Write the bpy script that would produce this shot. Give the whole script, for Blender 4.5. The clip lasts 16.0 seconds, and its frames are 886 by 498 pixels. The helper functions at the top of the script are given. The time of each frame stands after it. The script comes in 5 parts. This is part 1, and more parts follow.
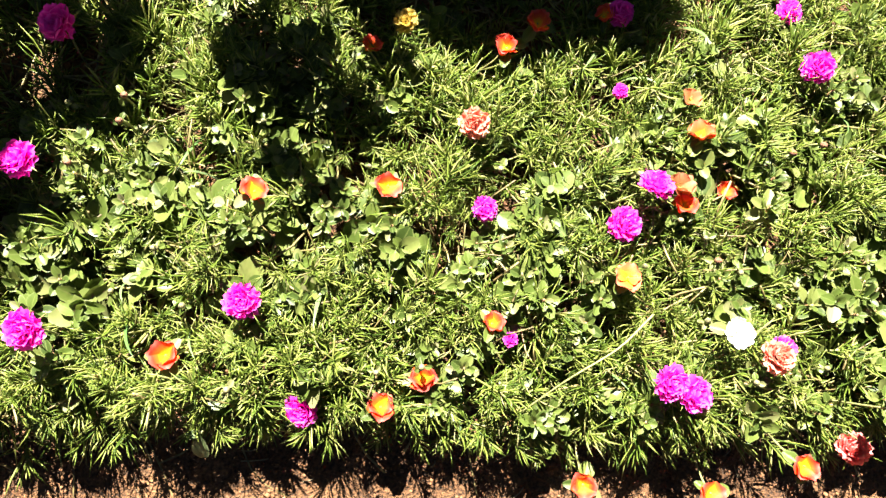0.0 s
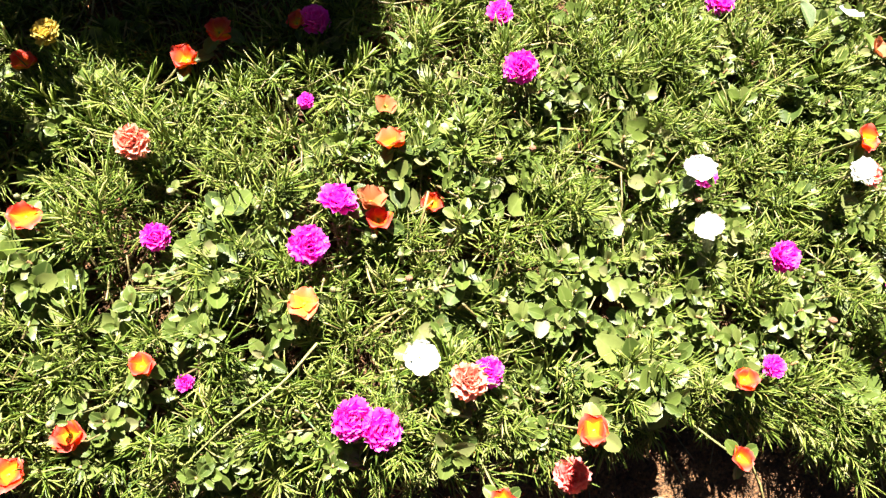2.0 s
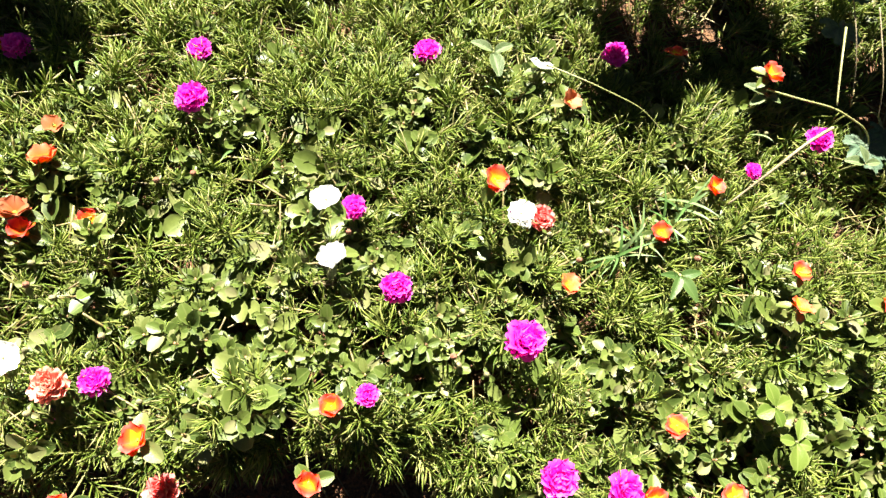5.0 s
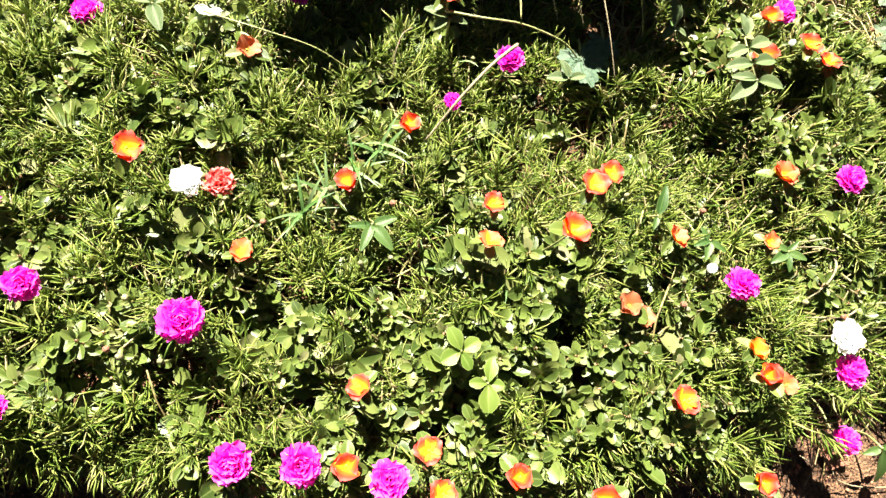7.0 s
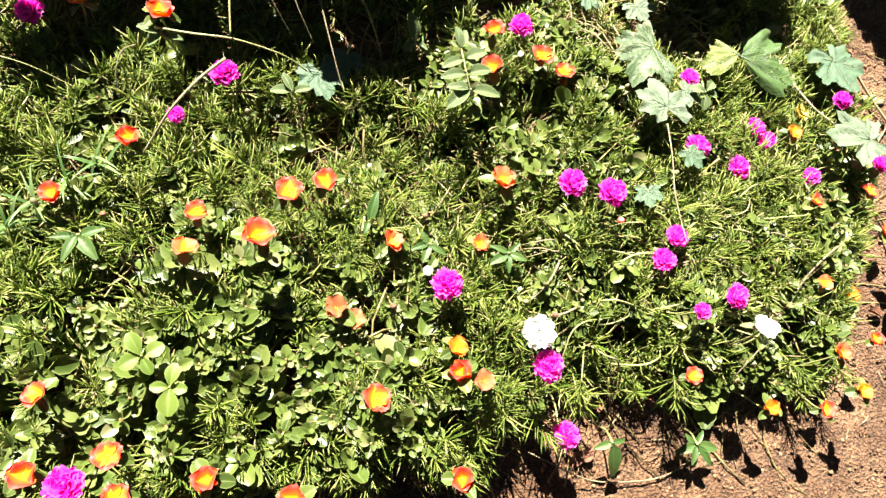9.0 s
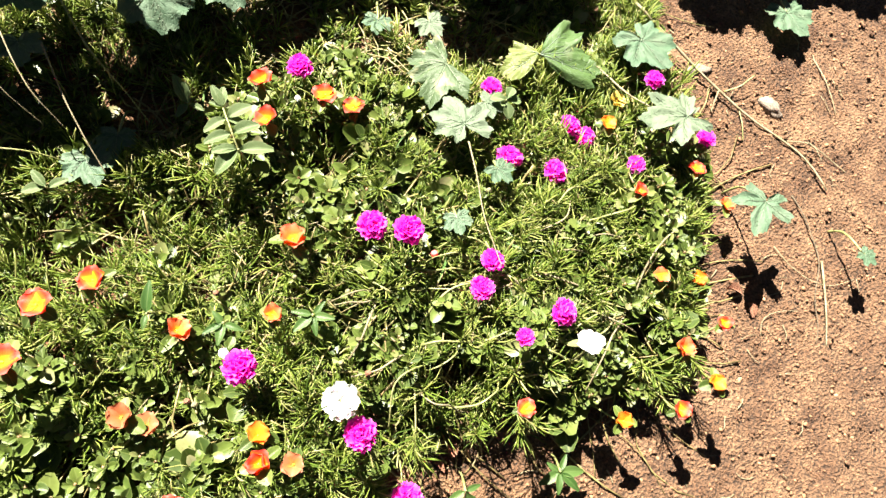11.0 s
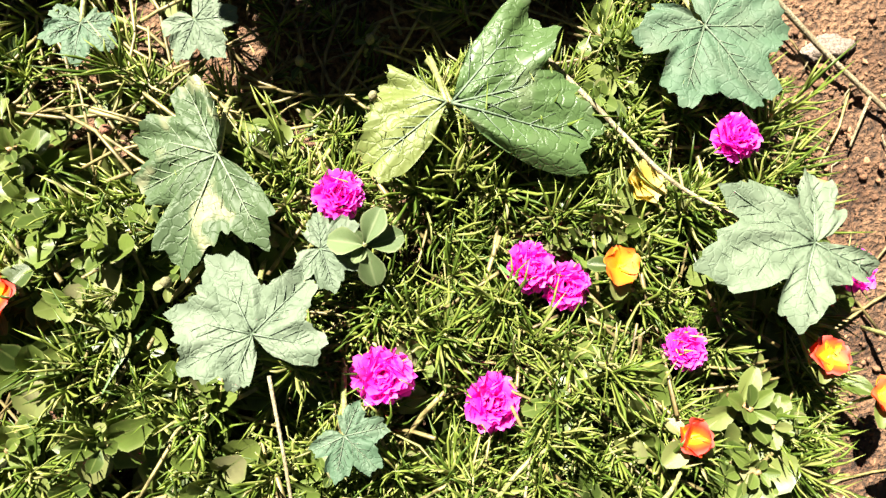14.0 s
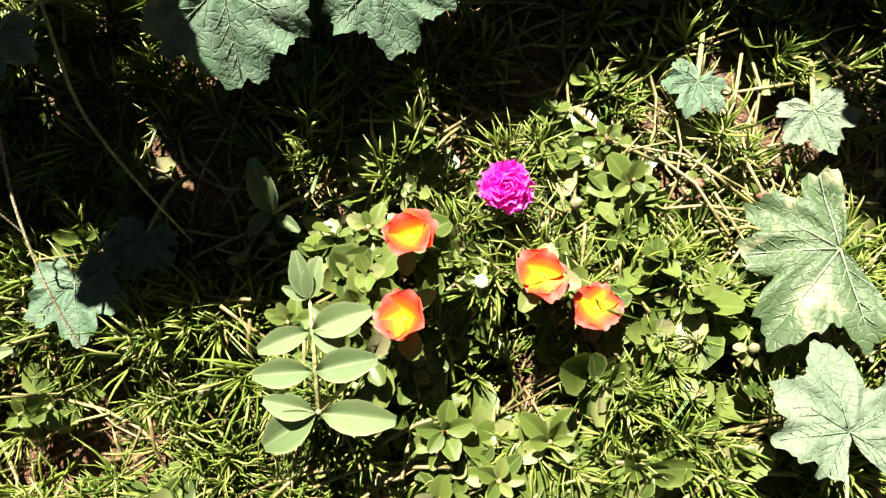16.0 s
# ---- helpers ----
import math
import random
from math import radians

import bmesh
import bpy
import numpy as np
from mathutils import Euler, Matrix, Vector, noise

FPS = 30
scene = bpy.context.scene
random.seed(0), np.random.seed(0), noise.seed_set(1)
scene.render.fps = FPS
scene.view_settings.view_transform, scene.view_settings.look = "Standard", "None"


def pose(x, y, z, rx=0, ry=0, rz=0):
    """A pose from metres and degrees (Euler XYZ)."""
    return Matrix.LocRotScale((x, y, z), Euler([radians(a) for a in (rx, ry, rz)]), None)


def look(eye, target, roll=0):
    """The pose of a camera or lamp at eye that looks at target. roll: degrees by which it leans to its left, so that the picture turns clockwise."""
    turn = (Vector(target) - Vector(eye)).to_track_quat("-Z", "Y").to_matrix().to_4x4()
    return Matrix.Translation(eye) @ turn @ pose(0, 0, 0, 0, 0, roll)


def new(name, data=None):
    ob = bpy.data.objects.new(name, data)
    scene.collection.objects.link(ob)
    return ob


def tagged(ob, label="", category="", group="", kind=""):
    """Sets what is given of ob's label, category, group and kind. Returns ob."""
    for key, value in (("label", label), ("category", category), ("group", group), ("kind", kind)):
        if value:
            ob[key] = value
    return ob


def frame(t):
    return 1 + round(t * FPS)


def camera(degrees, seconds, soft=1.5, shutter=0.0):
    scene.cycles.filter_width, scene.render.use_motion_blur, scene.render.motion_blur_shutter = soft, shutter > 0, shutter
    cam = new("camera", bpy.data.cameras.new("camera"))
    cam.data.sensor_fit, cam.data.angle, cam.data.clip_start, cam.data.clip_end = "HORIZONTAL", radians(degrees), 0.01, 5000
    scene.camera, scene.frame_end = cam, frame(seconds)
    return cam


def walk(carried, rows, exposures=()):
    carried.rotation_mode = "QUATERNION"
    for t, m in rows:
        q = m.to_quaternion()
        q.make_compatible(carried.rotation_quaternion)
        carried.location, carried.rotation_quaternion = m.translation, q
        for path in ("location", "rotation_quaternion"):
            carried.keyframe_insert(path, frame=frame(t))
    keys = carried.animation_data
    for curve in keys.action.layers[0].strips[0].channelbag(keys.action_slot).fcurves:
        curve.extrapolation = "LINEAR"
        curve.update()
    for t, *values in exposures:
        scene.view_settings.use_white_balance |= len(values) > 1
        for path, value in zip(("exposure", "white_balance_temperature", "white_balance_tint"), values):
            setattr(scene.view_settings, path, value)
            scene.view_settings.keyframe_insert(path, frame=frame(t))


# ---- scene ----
cam = camera(67.8, 16.0, soft=1.4)
PATH = [
    (0, (0.0039, 0.0161, 0.7333), (0.1761, 0.4225, -1.2174), 22.06),
    (0.5, (0.0570, 0.0184, 0.7293), (0.2340, 0.4335, -1.2192), 21.30),
    (1, (0.1176, 0.0219, 0.7275), (0.3519, 0.4404, -1.2141), 24.37),
    (1.5, (0.1734, 0.0164, 0.7083), (0.4774, 0.4149, -1.2279), 32.82),
    (2, (0.2629, 0.0041, 0.6947), (0.5882, 0.5078, -1.2133), 28.08),
    (2.5, (0.3207, -0.0243, 0.7067), (0.5757, 0.5529, -1.1912), 21.87),
    (3, (0.3808, -0.0430, 0.6973), (0.5332, 0.4239, -1.2415), 19.16),
    (3.5, (0.4872, -0.0623, 0.7261), (0.6431, 0.4494, -1.2011), 22.57),
    (4, (0.5593, -0.0573, 0.7445), (0.7045, 0.5584, -1.1528), 14.95),
    (4.2, (0.5793, -0.0574, 0.7490), (0.7305, 0.5811, -1.1403), 14.59),
    (6.3, (0.7799, -0.0664, 0.7377), (1.1503, 0.6386, -1.0969), 23.91),
    (6.5, (0.8177, -0.0628, 0.7219), (1.1908, 0.5590, -1.1420), 26.74),
    (7, (0.9085, -0.0683, 0.7317), (1.2794, 0.4859, -1.1539), 24.59),
    (7.5, (0.9774, -0.0871, 0.7446), (1.4123, 0.4467, -1.1332), 27.48),
    (8, (1.0489, -0.1113, 0.7580), (1.3923, 0.4696, -1.1247), 22.81),
    (8.5, (1.1117, -0.1274, 0.7686), (1.5025, 0.4720, -1.0990), 23.01),
    (9, (1.1635, -0.1444, 0.7818), (1.6077, 0.4676, -1.0697), 25.19),
    (9.5, (1.2188, -0.1641, 0.7914), (1.6888, 0.4872, -1.0402), 21.89),
    (10, (1.2738, -0.1750, 0.7942), (1.7778, 0.4705, -1.0304), 21.45),
    (10.2, (1.2907, -0.1757, 0.7928), (1.7824, 0.4840, -1.0301), 19.18),
    (12.3, (1.482, -0.017, 0.694), (1.988, 0.396, -1.196), 22.6),
    (12.5, (1.499, 0.0, 0.668), (1.969, 0.387, -1.237), 22.1),
    (13, (1.561, 0.07, 0.595), (1.954, 0.355, -1.345), 29.8),
    (13.5, (1.655, 0.133, 0.531), (1.956, 0.32, -1.437), 33.3),
    (14, (1.68, 0.162, 0.461), (1.901, 0.375, -1.516), 20.4),
    (14.5, (1.637, 0.193, 0.443), (1.707, 0.455, -1.539), -8.2),
    (15, (1.568, 0.215, 0.446), (1.611, 0.521, -1.53), -8.5),
    (15.5, (1.507, 0.23, 0.464), (1.442, 0.555, -1.509), -21.2),
    (16, (1.447, 0.239, 0.482), (1.395, 0.621, -1.481), -13.3),
]
walk(cam, [(t, look(eye, target, roll)) for t, eye, target, roll in PATH],
     [(0, 3.14), (1.5, 3.06), (2.2, 2.98), (3, 2.88), (4, 2.84), (7, 2.90), (10, 2.88), (12.5, 2.80), (13.5, 2.62), (14.5, 2.56), (16, 2.66)])

# ---- world and sun ----
SUN_ELEVATION = radians(55)
SUN_AZIMUTH = radians(-10)
world = bpy.data.worlds.new("sky")
scene.world = world
world.use_nodes = True
sky = world.node_tree.nodes.new("ShaderNodeTexSky")
sky.sky_type, sky.sun_disc = "NISHITA", False
sky.sun_elevation, sky.sun_rotation = SUN_ELEVATION, SUN_AZIMUTH
world.node_tree.links.new(sky.outputs[0], world.node_tree.nodes["Background"].inputs[0])
world.node_tree.nodes["Background"].inputs[1].default_value = 0.004
sun_way = Vector((math.sin(SUN_AZIMUTH) * math.cos(SUN_ELEVATION), math.cos(SUN_AZIMUTH) * math.cos(SUN_ELEVATION), math.sin(SUN_ELEVATION)))
sun = new("sun", bpy.data.lights.new("sun", "SUN"))
sun.data.energy, sun.data.angle, sun.data.color = 5.0, radians(0.5), (1.0, 0.94, 0.80)
sun.matrix_world = look(sun_way * 10, (0, 0, 0))

# ---- materials ----
def material(name):
    m = bpy.data.materials.new(name)
    m.use_nodes = True
    m.node_tree.nodes.clear()
    return m, m.node_tree.nodes, m.node_tree.links


def ramp(nodes, stops):
    r = nodes.new("ShaderNodeValToRGB")
    e = r.color_ramp.elements
    e[0].position, e[0].color = stops[0][0], (*stops[0][1], 1)
    e[1].position, e[1].color = stops[-1][0], (*stops[-1][1], 1)
    for p, c in stops[1:-1]:
        e.new(p).color = (*c, 1)
    return r


def thin(name, stops, by="island", through_share=0.35, rough=0.45, tone=(0.9, 1.0, 0.55), grain=60.0, blotch=None, bump=0.15, spread=0.3, quilt=0.0, rim=None):
    """A leaf or petal: gloss and diffuse above, light shining through from behind."""
    m, nodes, links = material(name)
    out = nodes.new("ShaderNodeOutputMaterial")
    r = ramp(nodes, stops)
    if by == "island":
        geo = nodes.new("ShaderNodeNewGeometry")
        links.new(geo.outputs["Random Per Island"], r.inputs[0])
    elif by == "object":
        info = nodes.new("ShaderNodeObjectInfo")
        links.new(info.outputs["Random"], r.inputs[0])
    else:
        uv = nodes.new("ShaderNodeUVMap")
        sep = nodes.new("ShaderNodeSeparateXYZ")
        links.new(uv.outputs[0], sep.inputs[0])
        links.new(sep.outputs[1], r.inputs[0])
    tex = nodes.new("ShaderNodeTexCoord")
    fine = nodes.new("ShaderNodeTexNoise")
    fine.inputs["Scale"].default_value, fine.inputs["Detail"].default_value = grain, 4
    links.new(tex.outputs["Object"], fine.inputs["Vector"])
    vary = nodes.new("ShaderNodeHueSaturation")
    spreadn = nodes.new("ShaderNodeMapRange")
    spreadn.inputs["To Min"].default_value, spreadn.inputs["To Max"].default_value = 1 - spread, 1 + spread
    links.new(fine.outputs[0], spreadn.inputs[0])
    links.new(spreadn.outputs[0], vary.inputs["Value"])
    links.new(r.outputs[0], vary.inputs["Color"])
    colour = vary.outputs[0]
    if blotch:
        spot = nodes.new("ShaderNodeTexNoise")
        spot.inputs["Scale"].default_value, spot.inputs["Detail"].default_value = blotch[1], 5
        links.new(tex.outputs["Object"], spot.inputs["Vector"])
        cut = ramp(nodes, [(blotch[2], (0, 0, 0)), (blotch[3], (1, 1, 1))])
        links.new(spot.outputs[0], cut.inputs[0])
        mix = nodes.new("ShaderNodeMix")
        mix.data_type = "RGBA"
        links.new(cut.outputs[0], mix.inputs["Factor"])
        links.new(colour, mix.inputs["A"])
        mix.inputs["B"].default_value = (*blotch[0], 1)
        colour = mix.outputs["Result"]
    if rim:
        # a pale margin and a pale midrib, from the leaf's own width
        across = nodes.new("ShaderNodeUVMap")
        part_x = nodes.new("ShaderNodeSeparateXYZ")
        links.new(across.outputs[0], part_x.inputs[0])
        line = ramp(nodes, [(0.0, (0.85,) * 3), (0.07, (0.25,) * 3), (0.12, (0,) * 3), (0.44, (0,) * 3), (0.48, (0.55,) * 3), (0.5, (0.55,) * 3), (0.52, (0.55,) * 3), (0.56, (0,) * 3), (0.88, (0,) * 3), (0.93, (0.25,) * 3), (1.0, (0.85,) * 3)])
        links.new(part_x.outputs[0], line.inputs[0])
        edge_mix = nodes.new("ShaderNodeMix")
        edge_mix.data_type = "RGBA"
        links.new(line.outputs[0], edge_mix.inputs["Factor"])
        links.new(colour, edge_mix.inputs["A"])
        edge_mix.inputs["B"].default_value = (*rim, 1)
        colour = edge_mix.outputs["Result"]
    bsdf = nodes.new("ShaderNodeBsdfPrincipled")
    bsdf.inputs["Roughness"].default_value = rough
    bsdf.inputs["Specular IOR Level"].default_value = 0.32
    links.new(colour, bsdf.inputs["Base Color"])
    if bump:
        b = nodes.new("ShaderNodeBump")
        b.inputs["Strength"].default_value, b.inputs["Distance"].default_value = bump, 0.002
        links.new(fine.outputs[0], b.inputs["Height"])
        if quilt:
            cell = nodes.new("ShaderNodeTexVoronoi")
            cell.feature = "DISTANCE_TO_EDGE"
            cell.inputs["Scale"].default_value = quilt
            warp = nodes.new("ShaderNodeVectorMath")
            warp.operation = "ADD"
            small = nodes.new("ShaderNodeVectorMath")
            small.operation = "SCALE"
            small.inputs["Scale"].default_value = 0.012
            links.new(fine.outputs[1], small.inputs[0])
            links.new(tex.outputs["Object"], warp.inputs[0])
            links.new(small.outputs[0], warp.inputs[1])
            links.new(warp.outputs[0], cell.inputs["Vector"])
            soft = nodes.new("ShaderNodeMapRange")
            soft.interpolation_type = "SMOOTHSTEP"
            soft.inputs["From Max"].default_value = 0.14
            links.new(cell.outputs["Distance"], soft.inputs[0])
            q = nodes.new("ShaderNodeBump")
            q.inputs["Strength"].default_value, q.inputs["Distance"].default_value = 0.35, 0.0012
            links.new(soft.outputs[0], q.inputs["Height"])
            links.new(b.outputs[0], q.inputs["Normal"])
            b = q
        links.new(b.outputs[0], bsdf.inputs["Normal"])
    lit = nodes.new("ShaderNodeBsdfTranslucent")
    tint = nodes.new("ShaderNodeMix")
    tint.data_type, tint.blend_type = "RGBA", "MULTIPLY"
    tint.inputs["Factor"].default_value = 1
    links.new(colour, tint.inputs["A"])
    tint.inputs["B"].default_value = (*tone, 1)
    links.new(tint.outputs["Result"], lit.inputs[0])
    both = nodes.new("ShaderNodeMixShader")
    both.inputs[0].default_value = through_share
    links.new(bsdf.outputs[0], both.inputs[1])
    links.new(lit.outputs[0], both.inputs[2])
    links.new(both.outputs[0], out.inputs[0])
    return m


def solid(name, low, high, scale, rough=0.8, bump=0.5, distance=0.003, extra=None, x_tint=None):
    m, nodes, links = material(name)
    out = nodes.new("ShaderNodeOutputMaterial")
    tex = nodes.new("ShaderNodeTexCoord")
    big = nodes.new("ShaderNodeTexNoise")
    big.inputs["Scale"].default_value, big.inputs["Detail"].default_value = scale, 6
    links.new(tex.outputs["Object"], big.inputs["Vector"])
    r = ramp(nodes, [(0.3, low), (0.7, high)])
    links.new(big.outputs[0], r.inputs[0])
    colour = r.outputs[0]
    fine = nodes.new("ShaderNodeTexNoise")
    fine.inputs["Scale"].default_value, fine.inputs["Detail"].default_value = scale * 14, 5
    links.new(tex.outputs["Object"], fine.inputs["Vector"])
    vary = nodes.new("ShaderNodeHueSaturation")
    rng = nodes.new("ShaderNodeMapRange")
    rng.inputs["From Min"].default_value, rng.inputs["From Max"].default_value = 0.3, 0.7
    rng.inputs["To Min"].default_value, rng.inputs["To Max"].default_value = 0.35, 1.65
    links.new(fine.outputs[0], rng.inputs[0])
    links.new(rng.outputs[0], vary.inputs["Value"])
    links.new(colour, vary.inputs["Color"])
    colour = vary.outputs[0]
    if x_tint:
        # multiplies the colour by a tint that fades to white along x
        where = nodes.new("ShaderNodeSeparateXYZ")
        links.new(tex.outputs["Object"], where.inputs[0])
        along = nodes.new("ShaderNodeMapRange")
        along.inputs["From Min"].default_value, along.inputs["From Max"].default_value = x_tint[0], x_tint[1]
        links.new(where.outputs[0], along.inputs[0])
        x_ramp = ramp(nodes, [(0.0, x_tint[2]), (1.0, (1, 1, 1))])
        links.new(along.outputs[0], x_ramp.inputs[0])
        x_mix = nodes.new("ShaderNodeMix")
        x_mix.data_type, x_mix.blend_type = "RGBA", "MULTIPLY"
        x_mix.inputs["Factor"].default_value = 1
        links.new(colour, x_mix.inputs["A"])
        links.new(x_ramp.outputs[0], x_mix.inputs["B"])
        colour = x_mix.outputs["Result"]
    if extra:
        geo = nodes.new("ShaderNodeNewGeometry")
        tone = ramp(nodes, extra)
        links.new(geo.outputs["Random Per Island"], tone.inputs[0])
        mix = nodes.new("ShaderNodeMix")
        mix.data_type, mix.blend_type = "RGBA", "MULTIPLY"
        mix.inputs["Factor"].default_value = 1
        links.new(colour, mix.inputs["A"])
        links.new(tone.outputs[0], mix.inputs["B"])
        colour = mix.outputs["Result"]
    bsdf = nodes.new("ShaderNodeBsdfPrincipled")
    bsdf.inputs["Roughness"].default_value = rough
    links.new(colour, bsdf.inputs["Base Color"])
    b = nodes.new("ShaderNodeBump")
    b.inputs["Strength"].default_value, b.inputs["Distance"].default_value = bump, distance
    links.new(fine.outputs[0], b.inputs["Height"])
    links.new(b.outputs[0], bsdf.inputs["Normal"])
    links.new(bsdf.outputs[0], out.inputs[0])
    return m


NEEDLE = thin("needle_leaf", [(0.0, (0.052, 0.092, 0.013)), (0.3, (0.122, 0.180, 0.025)), (0.7, (0.218, 0.262, 0.052)), (0.93, (0.305, 0.315, 0.105)), (1.0, (0.370, 0.340, 0.168))], through_share=0.38, rough=0.38, tone=(0.95, 1.0, 0.5))
BROAD = thin("purslane_leaf", [(0.0, (0.032, 0.053, 0.011)), (0.3, (0.064, 0.094, 0.018)), (0.6, (0.088, 0.122, 0.024)), (0.88, (0.124, 0.145, 0.041)), (1.0, (0.195, 0.184, 0.098))], through_share=0.26, rough=0.4, grain=150.0, rim=(0.135, 0.165, 0.050))
SPRIG_LEAF = thin("sprig_leaf", [(0.0, (0.032, 0.053, 0.011)), (0.3, (0.064, 0.094, 0.018)), (0.6, (0.088, 0.122, 0.024)), (0.88, (0.124, 0.145, 0.041)), (1.0, (0.195, 0.184, 0.098))], by="object", through_share=0.26, rough=0.4, grain=150.0, rim=(0.135, 0.165, 0.050))
GOURD = thin("gourd_leaf", [(0.0, (0.054, 0.099, 0.058)), (1.0, (0.072, 0.122, 0.074))], by="object", through_share=0.2, rough=0.62, grain=90.0, blotch=((0.088, 0.118, 0.078), 45.0, 0.45, 0.75), bump=0.4, quilt=190.0)
GOURD_PALE = thin("pale_gourd_leaf", [(0.0, (0.088, 0.120, 0.077)), (1.0, (0.100, 0.134, 0.086))], by="object", through_share=0.2, rough=0.65, grain=90.0, blotch=((0.145, 0.178, 0.125), 45.0, 0.45, 0.75), bump=0.4, quilt=190.0)
GOURD_OLD = thin("mildewed_gourd_leaf", [(0.0, (0.045, 0.075, 0.032)), (1.0, (0.058, 0.088, 0.040))], by="object", through_share=0.2, rough=0.55, grain=80.0, blotch=((0.20, 0.20, 0.115), 38.0, 0.54, 0.63), bump=0.4, quilt=170.0)
GOURD_GREEN = thin("green_gourd_leaf", [(0.0, (0.055, 0.098, 0.033)), (1.0, (0.069, 0.111, 0.038))], by="object", through_share=0.25, rough=0.42, grain=80.0, blotch=((0.093, 0.118, 0.062), 38.0, 0.55, 0.75), bump=0.4, quilt=170.0)
GOURD_YELLOW = thin("yellowing_gourd_leaf", [(0.0, (0.105, 0.131, 0.034)), (1.0, (0.121, 0.147, 0.041))], by="object", through_share=0.25, rough=0.5, grain=80.0, blotch=((0.136, 0.093, 0.05), 22.0, 0.6, 0.68), bump=0.4, quilt=170.0)
DARK_VEIN = solid("dark_leaf_vein", (0.070, 0.100, 0.062), (0.090, 0.124, 0.078), 60, 0.6, 0.1)
VEIN = solid("leaf_vein", (0.10, 0.135, 0.08), (0.145, 0.18, 0.11), 60, 0.6, 0.1)
WEED = thin("dark_weed_leaf", [(0.0, (0.036, 0.080, 0.018)), (1.0, (0.066, 0.115, 0.030))], by="object", through_share=0.35, rough=0.4, grain=120.0, rim=(0.10, 0.15, 0.05))
BRIGHT = thin("weed_leaf", [(0.0, (0.080, 0.130, 0.020)), (1.0, (0.118, 0.162, 0.030))], by="object", through_share=0.3, rough=0.4, grain=120.0, rim=(0.17, 0.21, 0.06))
PALE = thin("pale_leaf", [(0.0, (0.066, 0.100, 0.036)), (1.0, (0.098, 0.138, 0.054))], by="object", through_share=0.2, rough=0.5, grain=120.0, blotch=((0.115, 0.150, 0.075), 120.0, 0.5, 0.75), bump=0.3, rim=(0.17, 0.20, 0.10))
GRASS = thin("grass_blade", [(0.0, (0.062, 0.136, 0.031)), (1.0, (0.161, 0.223, 0.099))], by="object", through_share=0.3)
STEM = solid("green_stem", (0.149, 0.174, 0.05), (0.236, 0.223, 0.099), 40, 0.5, 0.2)
RED_STEM = solid("red_stem", (0.186, 0.099, 0.043), (0.26, 0.167, 0.081), 40, 0.5, 0.2)
TAN_STEM = solid("tan_stem", (0.10, 0.07, 0.028), (0.21, 0.18, 0.07), 12, 0.5, 0.2)
DRY = solid("dry_stem", (0.149, 0.118, 0.062), (0.248, 0.211, 0.136), 60, 0.8, 0.4)
SOIL = solid("red_soil", (0.062, 0.027, 0.012), (0.190, 0.104, 0.056), 20, 0.95, 1.0, 0.012, x_tint=(0.9, 1.7, (0.97, 0.85, 0.64)))
PEBBLE = solid("pebble", (0.085, 0.040, 0.020), (0.170, 0.092, 0.052), 50, 0.9, 0.4, 0.002, extra=[(0.0, (0.5, 0.45, 0.4)), (0.45, (0.95, 0.9, 0.85)), (0.85, (1.5, 1.45, 1.38)), (1.0, (2.3, 2.25, 2.15))], x_tint=(0.9, 1.7, (0.97, 0.88, 0.74)))
STONE = solid("pale_stone", (0.125, 0.092, 0.072), (0.205, 0.162, 0.132), 50, 0.85, 0.5)
WITHERED = solid("withered_petal", (0.155, 0.056, 0.031), (0.26, 0.124, 0.074), 200, 0.8, 0.5)
BARK = solid("bark", (0.062, 0.043, 0.025), (0.124, 0.093, 0.062), 25, 0.9, 0.8)

MAGENTA = thin("magenta_petal", [(0.0, (0.72, 0.010, 0.42)), (0.55, (0.92, 0.026, 0.62)), (1.0, (0.95, 0.13, 0.76))], by="uv", through_share=0.5, rough=0.5, tone=(1, 0.5, 1.0), grain=200, spread=0.12)
ORANGE = thin("orange_petal", [(0.0, (0.80, 0.60, 0.015)), (0.22, (0.80, 0.47, 0.012)), (0.42, (0.74, 0.125, 0.008)), (0.72, (0.60, 0.040, 0.020)), (1.0, (0.68, 0.115, 0.095))], by="uv", through_share=0.4, rough=0.5, tone=(1, 0.7, 0.4), grain=200, spread=0.15)
AMBER = thin("amber_petal", [(0.0, (0.66, 0.44, 0.014)), (0.22, (0.66, 0.31, 0.014)), (1.0, (0.63, 0.135, 0.020))], by="uv", through_share=0.4, rough=0.5, tone=(1, 0.75, 0.4), grain=200, spread=0.15)
PEACH = thin("peach_petal", [(0.0, (0.418, 0.198, 0.033)), (0.3, (0.396, 0.121, 0.039)), (1.0, (0.396, 0.143, 0.077))], by="uv", through_share=0.4, rough=0.5, tone=(1, 0.75, 0.5), grain=200, spread=0.15)
SALMON = thin("salmon_petal", [(0.0, (0.70, 0.19, 0.15)), (0.5, (0.77, 0.29, 0.23)), (1.0, (0.83, 0.42, 0.34))], by="uv", through_share=0.5, rough=0.5, tone=(1, 0.75, 0.65), grain=200, spread=0.14)
CORAL = thin("coral_petal", [(0.0, (0.72, 0.10, 0.11)), (0.5, (0.79, 0.18, 0.185)), (1.0, (0.83, 0.32, 0.30))], by="uv", through_share=0.5, rough=0.5, tone=(1, 0.6, 0.55), grain=200, spread=0.12)
